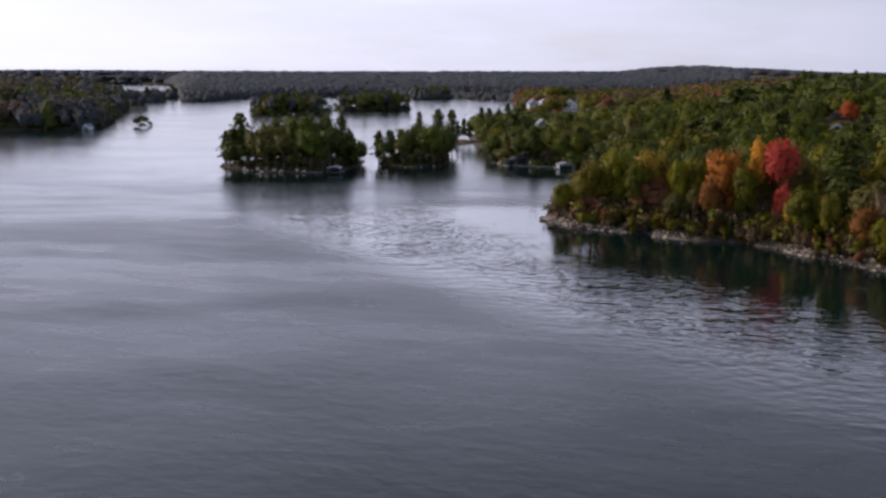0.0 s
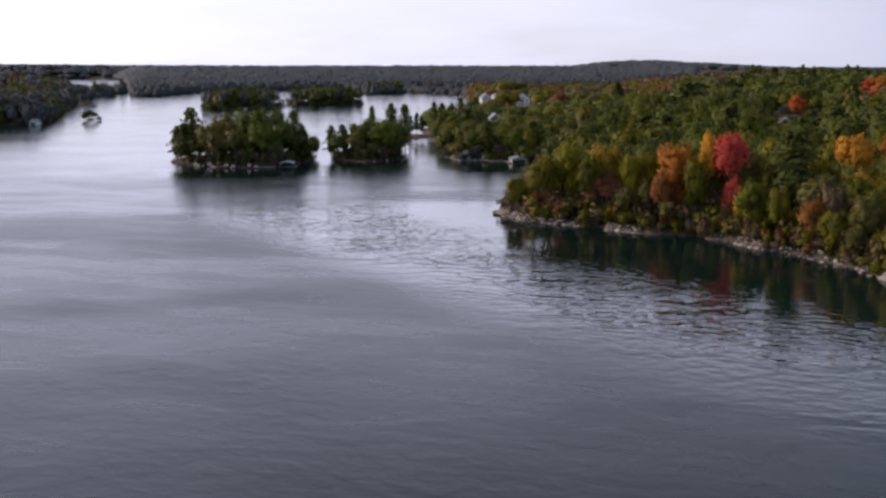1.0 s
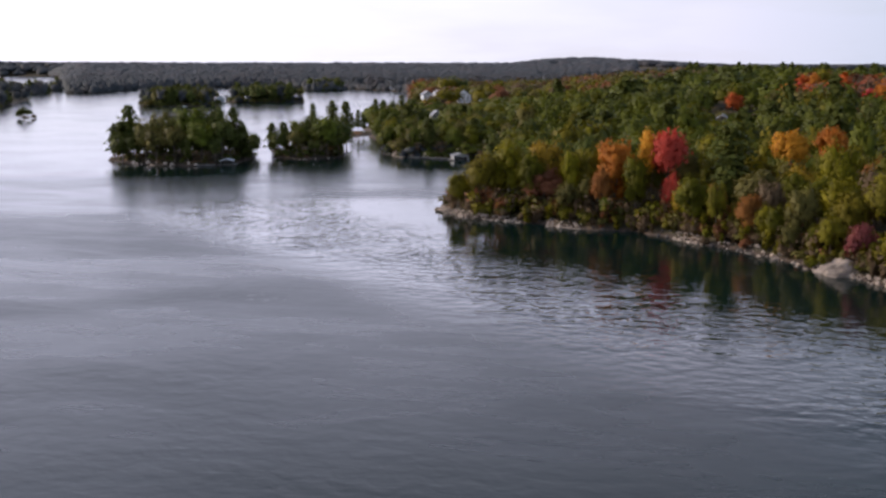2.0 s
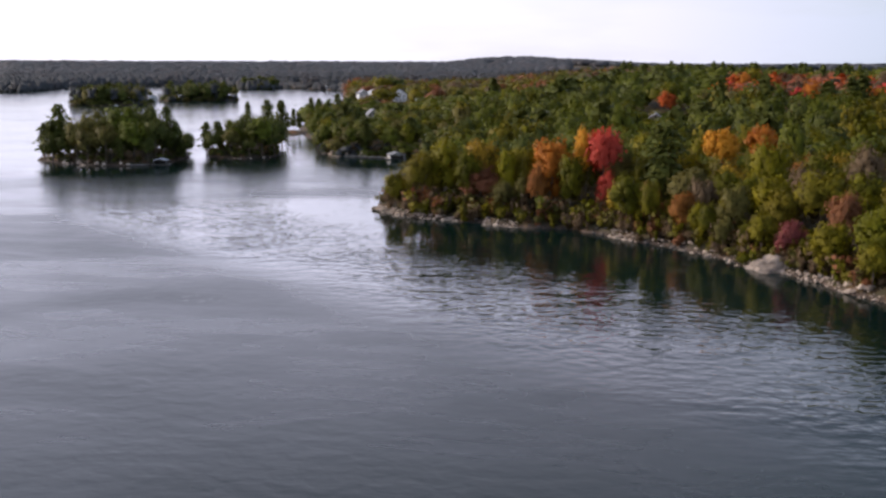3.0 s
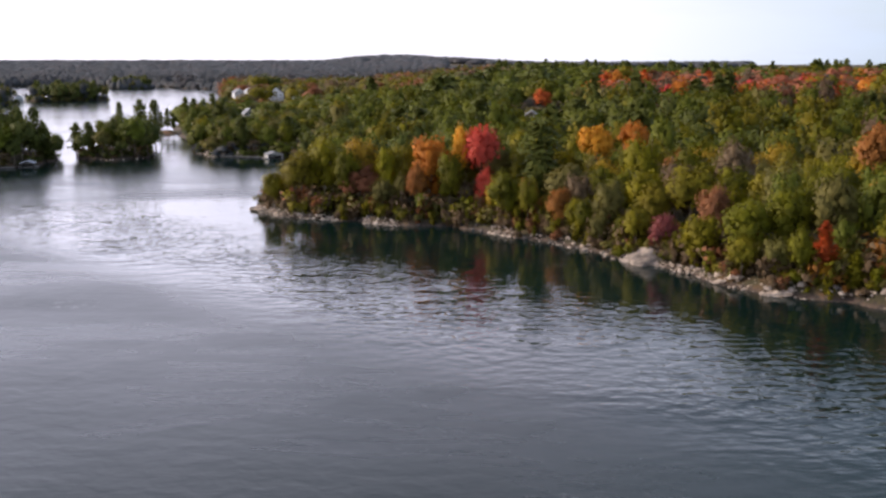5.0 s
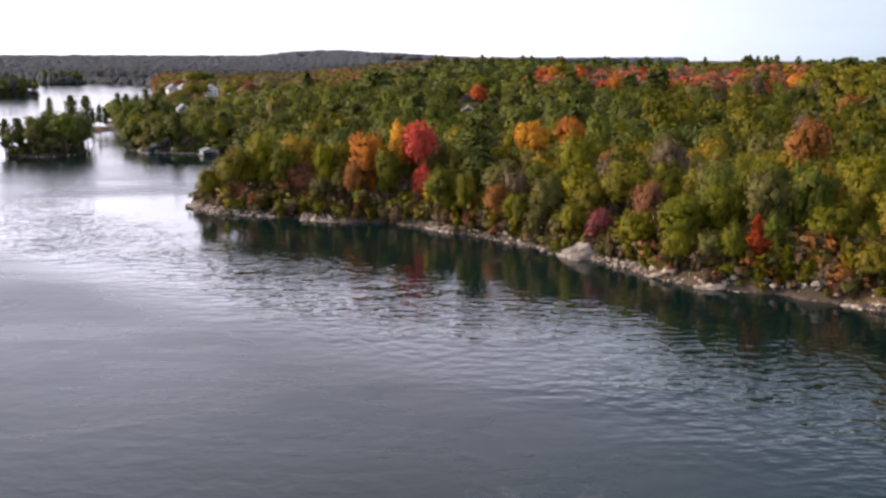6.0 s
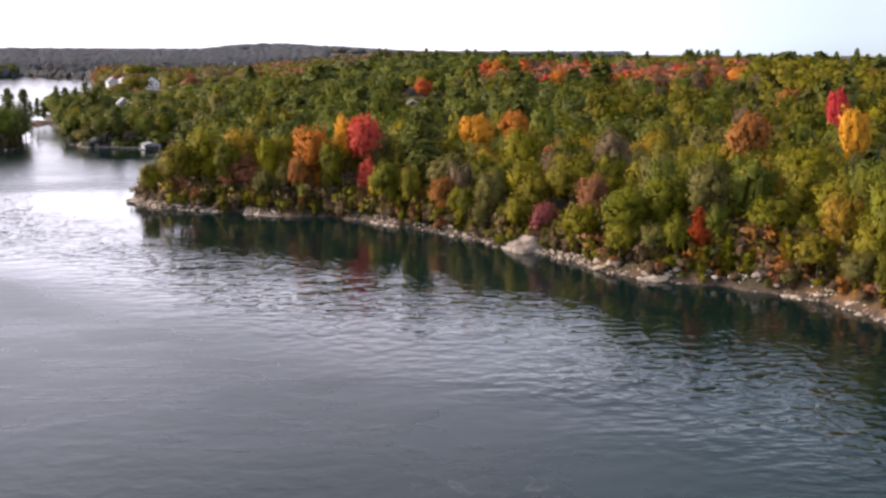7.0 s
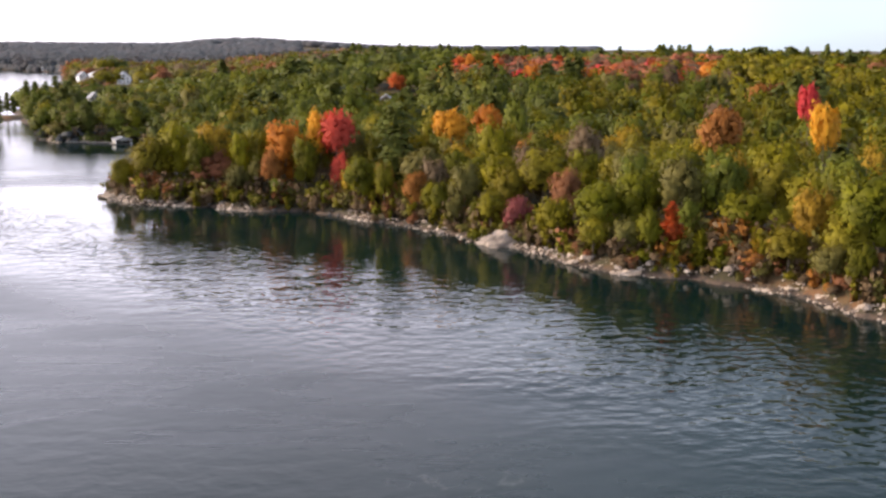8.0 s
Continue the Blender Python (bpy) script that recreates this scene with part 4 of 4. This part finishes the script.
def undergrowth():
    """Bushes and saplings that fill the bank between the trees and the stones."""
    rng = random.Random(21)
    xs, ys = [], []
    for _ in range(26000):
        r, az = math.sqrt(rng.uniform(125 ** 2, 330 ** 2)), math.radians(rng.uniform(4, 48))
        xs.append(r * math.sin(az))
        ys.append(r * math.cos(az))
    z, d = land(xs, ys)
    spots = []
    for x, y, zz, dd in zip(xs, ys, z, d):
        bare = math.hypot(x - 121, y - 152) < 2.5 or math.hypot(x - 29, y - 303) < 8
        if (0.9 if paleness(x, y) > 0.6 else -0.1) < dd < 11 and rng.random() < (0.10 if bare else 0.9 if dd < 3 and x > 95 else 0.6 if dd < 4 else 0.3):
            colour = rng.choice(["olive", "grey", "grey", "grey_green", "brown", "olive", "grey", "green", "grey_green", "rust" if x > 108 else "grey"])
            thin = rng.random() < 0.6
            h = (rng.uniform(2.2, 5.0) if thin else rng.uniform(1.2, 3.0)) + min(dd, 6) * 0.25
            spots.append((x, y, float(zz) - 0.2, h, h * (rng.uniform(0.5, 0.8) if thin else rng.uniform(0.9, 1.4)), "brush" if thin else "shrub", colour))
    woodland("bank_bushes", "low autumn bushes and saplings on the steep bank", spots, 1)
    # the bay, the far bank and the west shore
    spots = []
    for a0, a1, r0, r1, n in ((2, 8.5, 455, 760, 5000), (-26, -13, 760, 1200, 9000)):
        far = [(math.sqrt(rng.uniform(r0 * r0, r1 * r1)), math.radians(rng.uniform(a0, a1))) for _ in range(n)]
        px, py = [r * math.sin(q) for r, q in far], [r * math.cos(q) for r, q in far]
        z, d = land(px, py)
        for x, y, zz, dd in zip(px, py, z, d):
            if -0.3 < dd < 5:
                h = rng.uniform(2.0, 5.0)
                spots.append((x, y, float(zz) - 0.3, h, h * rng.uniform(1.0, 1.5), "shrub", rng.choice(["pine", "pine", "grey", "grey_green", "spruce"])))
    for poly in (NEAR_ISLAND, PINE_ISLAND):
        ax, bx = min(q[0] for q in poly), max(q[0] for q in poly)
        ay, by = min(q[1] for q in poly), max(q[1] for q in poly)
        px, py = [rng.uniform(ax, bx) for _ in range(420)], [rng.uniform(ay, by) for _ in range(420)]
        z, d = land(px, py)
        for x, y, zz, dd in zip(px, py, z, d):
            if 0.4 < dd < 7:
                h = rng.uniform(1.2, 3.4)
                spots.append((x, y, float(zz) - 0.3, h, h * rng.uniform(0.8, 1.3), rng.choice(["shrub", "brush"]), rng.choice(["pine", "grey", "pine", "grey_green"])))
    woodland("undergrowth", "dense bushes and saplings along the rocky bank", spots, 0)


undergrowth()

# ---- stones of the shore ----


def boulder_mesh(name, seed, size, rough, mat, detail=2, lean=0.0):
    """A weathered block: broken facets, flat base."""
    bm = bmesh.new()
    bmesh.ops.create_icosphere(bm, subdivisions=detail, radius=1.0)
    rng = random.Random(seed)
    cuts = [(Vector((rng.uniform(-1, 1), rng.uniform(-1, 1), rng.uniform(-0.3, 1))).normalized(), rng.uniform(0.55, 0.85)) for _ in range(7)]
    for v in bm.verts:
        p = v.co.copy()
        for n, lim in cuts:
            over = p.dot(n) - lim
            if over > 0:
                p -= n * over * 0.9
        p *= 1 + rough * noise.noise(p * 2.1 + Vector((seed * 3.1, 0, 0)))
        p.z = max(p.z, -0.35)
        v.co = Vector((p.x * size[0], p.y * size[1], p.z * size[2] * (1 + lean * p.x)))
    me = bpy.data.meshes.new(name)
    bm.to_mesh(me)
    me.materials.append(mat)
    return me


def shore_line(step):
    pts = MAINLAND[:17]
    for (ax, ay), (bx, by) in zip(pts, pts[1:]):
        n = max(1, int(math.hypot(bx - ax, by - ay) / step))
        for i in range(n):
            yield ax + (bx - ax) * i / n, ay + (by - ay) * i / n


def shore_rocks():
    shapes = [boulder_mesh("shore_rock", i, (1, 0.8, 0.75), 0.55, GRANITE if i < 4 else DARK_STONE, 1) for i in range(7)]
    rng = random.Random(9)
    for x, y in shore_line(0.66):
        much = paleness(x, y)
        pale = rng.random() < much
        if not pale and rng.random() < 0.8:
            continue
        x, y = x + rng.uniform(-1.5, 1.9), y + rng.uniform(-1.3, 1.7)
        z = ground_z(x, y)
        s = rng.choice([0.35, 0.45, 0.6, 0.8, 1.15] if pale and much > 0.8 else [0.4, 0.5, 0.65, 0.8, 1.1]) * rng.uniform(0.8, 1.2)
        ob = new("shore_rock", shapes[rng.randrange(4) if pale else rng.randrange(4, 7)])
        ob.matrix_basis = Matrix.LocRotScale((x, y, max(z, -0.4) + 0.1 * s), Euler((rng.uniform(-.2, .2), rng.uniform(-.2, .2), rng.uniform(0, 6.28))), (s, s, s * rng.uniform(0.5, 1.1)))
        tagged(ob, "pale weathered granite rock at the waterline" if pale else "dark weathered rock at the waterline", "rock", "rocks of the shore")


shore_rocks()


def rocks_between(points, count, seed, sizes, label):
    """Loose rocks strewn along a stretch of shore."""
    rng = random.Random(seed)
    shapes = [boulder_mesh("shore_rock", 40 + i, (1, 0.8, 0.85), 0.5, GRANITE, 1) for i in range(3)]
    for _ in range(count):
        i = rng.randrange(len(points) - 1)
        u = rng.random()
        x, y = [a + (b - a) * u + rng.uniform(-1.2, 1.2) for a, b in zip(points[i], points[i + 1])]
        s = rng.uniform(*sizes)
        ob = new("shore_rock", shapes[rng.randrange(3)])
        ob.matrix_basis = Matrix.LocRotScale((x, y, max(ground_z(x, y), -0.3) + 0.1 * s), Euler((0, 0, rng.uniform(0, 6.28))), (s, s, s * rng.uniform(0.7, 1.3)))
        tagged(ob, label, "rock", "rocks of the shore")


rocks_between([(21, 500), (28, 482), (41, 476)], 30, 51, (0.8, 1.9), "pale upright rock on the quiet bay's shore")
rocks_between([(-84, 462), (-69, 449), (-55, 447)], 20, 52, (0.6, 1.3), "pale rock under the island's trees")
rocks_between([(-23, 481), (-11, 474), (0, 481)], 9, 53, (0.5, 1.0), "pale rock under the islet's trees")


def rubble():
    """Small broken stones along the waterline, too many to count."""
    rng = np.random.default_rng(4)
    v0, f0 = icosahedron()
    pts = np.array(list(shore_line(0.07)))
    pts = pts + rng.uniform(-1.6, 1.8, pts.shape)
    z, d = land(pts[:, 0], pts[:, 1])
    ok = (d > -0.6) & (d < 2.2) & (np.array([paleness(x, y) for x, y in pts]) > rng.uniform(0.2, 1.0, len(pts)))
    vs, fs = [], []
    for i, (x, y, zz) in enumerate(zip(pts[ok, 0], pts[ok, 1], z[ok])):
        s = rng.uniform(0.1, 0.42)
        vs.append(v0 * s * rng.uniform(0.6, 1.25, (12, 1)) * [1, 0.8, 0.7] + [x, y, max(zz, 0) + 0.08])
        fs.append(f0 + 12 * i)
    tagged(new("rubble", mesh_from("rubble", np.concatenate(vs), np.concatenate(fs), [GRANITE])), "pale broken stones scattered along the waterline", "stones", kind="stuff")


rubble()


def big_rock(name, label, seed, size, at, turn, mat=GRANITE, detail=3, rough=0.18, lean=0.0):
    ob = new(name, boulder_mesh(name, seed, size, rough, mat, detail, lean))
    ob.matrix_basis = pose(*at, 0, 0, turn)
    return tagged(ob, label, "rock")


big_rock("boulder", "huge pale granite boulder sloping into the water", 37, (4.7, 3.6, 3.3), (95.9, 203.0, 0.2), -24, mat=BOULDER_STONE, rough=0.34, lean=0.40, detail=4)
big_rock("rock_slab", "low flat pale rock shelf at the wooded point", 32, (5.0, 2.6, 1.1), (29.5, 302.5, 0.1), 110, mat=TAN_STONE, rough=0.4)
big_rock("rock_outcrop", "bare pale rock face on the steep bank", 33, (3.2, 2.2, 3.2), (122.2, 152.4, 2.8), 30, mat=TAN_STONE, rough=0.5)
big_rock("rock_outcrop", "bare pale rock face on the steep bank", 34, (2.4, 1.6, 1.8), (119.5, 156.5, 2.2), 60, mat=TAN_STONE, rough=0.5)
big_rock("rock_ledge", "long pale rock ledge beside the water", 35, (3.0, 1.3, 0.8), (104.5, 167.5, 0.3), 150, rough=0.4)


# ---- houses, boathouses and docks ----


def part(name, bm, mat, parent, label=""):
    me = bpy.data.meshes.new(name)
    bm.to_mesh(me)
    bm.free()
    me.materials.append(mat)
    ob = new(name, me)
    ob.parent = parent
    if label:
        ob["label"] = label
    return ob


def box(bm, x0, x1, y0, y1, z0, z1):
    m = Matrix.LocRotScale(((x0 + x1) / 2, (y0 + y1) / 2, (z0 + z1) / 2), None, (x1 - x0, y1 - y0, z1 - z0))
    bmesh.ops.create_cube(bm, size=1, matrix=m)
    return bm


def prism(profile, y0, y1):
    """A solid of one upright outline, from y0 to y1."""
    bm = bmesh.new()
    a = [bm.verts.new((x, y0, z)) for x, z in profile]
    b = [bm.verts.new((x, y1, z)) for x, z in profile]
    bm.faces.new(a)
    bm.faces.new(list(reversed(b)))
    n = len(a)
    for i in range(n):
        bm.faces.new((a[(i + 1) % n], a[i], b[i], b[(i + 1) % n]))
    bmesh.ops.recalc_face_normals(bm, faces=bm.faces)
    return bm


def house(label, x, y, turn, w, d, wall_h, rise, wall, roof, chimney=True, base=None):
    """A gabled house; its gable front faces -y before it is turned."""
    root = tagged(new("house"), label, "house")
    root.matrix_basis = pose(x, y, ground_z(x, y) if base is None else base, 0, 0, turn)
    part("wall", prism([(-w / 2, -1.0), (w / 2, -1.0), (w / 2, wall_h), (0, wall_h + rise - 0.15), (-w / 2, wall_h)], -d / 2, d / 2), wall, root)
    for side in (-1, 1):
        e, k = side * (w / 2 + 0.5), rise / (w / 2)
        part("roof", prism([(0, wall_h + rise), (e, wall_h - 0.5 * k), (e, wall_h - 0.5 * k + 0.22), (0, wall_h + rise + 0.25)], -d / 2 - 0.5, d / 2 + 0.5), roof, root)
    for floor in range(2 if wall_h > 4 else 1):
        for k in (-1, 1):
            z = 1.0 + 2.7 * floor
            frame_ob = part("window", box(bmesh.new(), k * w * 0.27 - 0.6, k * w * 0.27 + 0.6, -d / 2 - 0.05, -d / 2 + 0.02, z, z + 1.4), WHITE_PAINT, root)
            part("pane", box(bmesh.new(), k * w * 0.27 - 0.5, k * w * 0.27 + 0.5, -d / 2 - 0.07, -d / 2 - 0.04, z + 0.1, z + 1.3), DARK_GLASS, frame_ob)
    part("window", box(bmesh.new(), -0.5, 0.5, -d / 2 - 0.05, -d / 2 + 0.02, wall_h - 0.2, wall_h + 1.0), DARK_GLASS, root)
    part("door", box(bmesh.new(), -0.5, 0.5, -d / 2 - 0.06, -d / 2 + 0.02, 0.0, 2.1), TAN_BOARDS, root)
    if chimney:
        part("chimney", box(bmesh.new(), w * 0.2, w * 0.2 + 0.8, 0.5, 1.3, wall_h, wall_h + rise + 1.0), DARK_STONE, root)
    return root


def boathouse(label, x, y, turn, w, d, wall_h, rise, wall, roof):
    """A shed over the water with an open boat bay towards -y."""
    root = tagged(new("boathouse"), label, "boathouse")
    root.matrix_basis = pose(x, y, 0, 0, 0, turn)
    for k in (-1, 1):
        part("side_wall", box(bmesh.new(), k * w / 2 - 0.1, k * w / 2 + 0.1, -d / 2, d / 2, 0.3, wall_h), wall, root)
        part("post", box(bmesh.new(), k * w / 2 - 0.22, k * w / 2 + 0.22, -d / 2 - 0.2, -d / 2 - 0.02, -1.5, wall_h), wall, root)
        e, s = k * (w / 2 + 0.4), rise / (w / 2)
        part("roof", prism([(0, wall_h + rise), (e, wall_h - 0.4 * s), (e, wall_h - 0.4 * s + 0.18), (0, wall_h + rise + 0.2)], -d / 2 - 0.5, d / 2 + 0.4), roof, root)
    part("back_wall", box(bmesh.new(), -w / 2 + 0.1, w / 2 - 0.1, d / 2 - 0.2, d / 2, 0.3, wall_h), wall, root)
    part("gable", prism([(-w / 2, wall_h - 0.35), (w / 2, wall_h - 0.35), (w / 2, wall_h), (0, wall_h + rise - 0.05), (-w / 2, wall_h)], -d / 2, -d / 2 + 0.15), wall, root)
    part("deck", box(bmesh.new(), -w / 2 - 1.2, w / 2 + 1.2, -d / 2 + 1.0, d / 2 + 1.0, 0.15, 0.4), GREY_BOARDS, root)
    return root


def dock(label, x, y, turn, length, width):
    root = tagged(new("dock"), label, "dock")
    root.matrix_basis = pose(x, y, 0, 0, 0, turn)
    n = int(length / 0.5)
    plank = bpy.data.meshes.new("plank")
    bm = box(bmesh.new(), -0.23, 0.23, -width / 2, width / 2, 0.5, 0.58)
    bm.to_mesh(plank)
    bm.free()
    plank.materials.append(GREY_BOARDS)
    for i in range(n):
        p = new("plank", plank)
        p.parent = root
        p.matrix_basis = pose(-length / 2 + 0.5 * i + 0.25, 0, 0)
    for k in (-1, 1):
        part("beam", box(bmesh.new(), -length / 2, length / 2, k * width * 0.4 - 0.1, k * width * 0.4 + 0.1, 0.28, 0.5), GREY_BOARDS, root)
        for i in range(int(length / 4) + 1):
            px = -length / 2 + 0.2 + 4 * i
            part("post", box(bmesh.new(), px - 0.12, px + 0.12, k * width * 0.5 - 0.12, k * width * 0.5 + 0.12, -2.5, 0.9), GREY_BOARDS, root)
    return root


boathouse("open boathouse with a pale roof under island trees", -43.5, 450.5, -5, 4.6, 5.0, 1.9, 0.6, DARK_BOARDS, PALE_ROOF)
boathouse("grey boathouse with a low grey roof at the bay", 51.0, 466.5, 6, 6.0, 7.0, 2.0, 0.8, PALE_BOARDS, GREY_ROOF)
boathouse("white gabled boathouse on the dark wooded shore", -247.0, 782.0, -14, 4.6, 6.0, 2.8, 1.6, WHITE_PAINT, GREY_ROOF)
dock("long grey plank dock along the rocky bay shore", 39.0, 473.5, -28, 20.0, 2.0)
dock("short grey plank dock beside the island boathouse", -51.5, 447.0, 8, 7.0, 1.6)
house("grey gabled cottage among autumn trees", 61.5, 697, 8, 6.6, 8.0, 4.8, 3.0, PALE_BOARDS, GREY_ROOF)
house("large white two-storey house on an open lawn", 107, 944, -4, 11.0, 10.0, 6.0, 4.0, WHITE_PAINT, GREY_ROOF)
house("low white cottage beside the larger white house", 117, 930, -10, 9.0, 7.0, 3.0, 2.0, WHITE_PAINT, PALE_ROOF, chimney=False)
house("white waterside house with a grey roof", 83, 1040, 12, 9.0, 9.0, 5.6, 3.2, WHITE_PAINT, GREY_ROOF)
house("white waterside cottage with a pale roof", 94, 1046, 20, 8.0, 8.0, 3.4, 2.6, WHITE_PAINT, PALE_ROOF, chimney=False)
house("small white house by the far shore", 71, 1060, 0, 7.0, 7.0, 3.4, 2.4, WHITE_PAINT, DARK_ROOF, chimney=False)
house("tall white house on the far river shore", 83, 1668, -4, 8.0, 8.0, 5.0, 3.0, WHITE_PAINT, PALE_ROOF)
house("small cottage with a pale roof below a flame-orange tree", 189, 538, -20, 6.5, 6.0, 3.2, 2.2, TAN_BOARDS, PALE_ROOF, chimney=False)
house("small white cottage under trees on a far island", -141, 1066, 8, 6.0, 6.0, 3.2, 2.2, WHITE_PAINT, GREY_ROOF, chimney=False)
house("white cottage on the low neck between two islands", -118, 1172, 5, 8.0, 6.0, 3.6, 2.4, WHITE_PAINT, PALE_ROOF, chimney=False)
house("small dark cabin with a grey roof under the oaks", 131.5, 161.0, -39, 6.0, 5.0, 2.4, 1.2, DARK_BOARDS, GREY_ROOF, chimney=False)
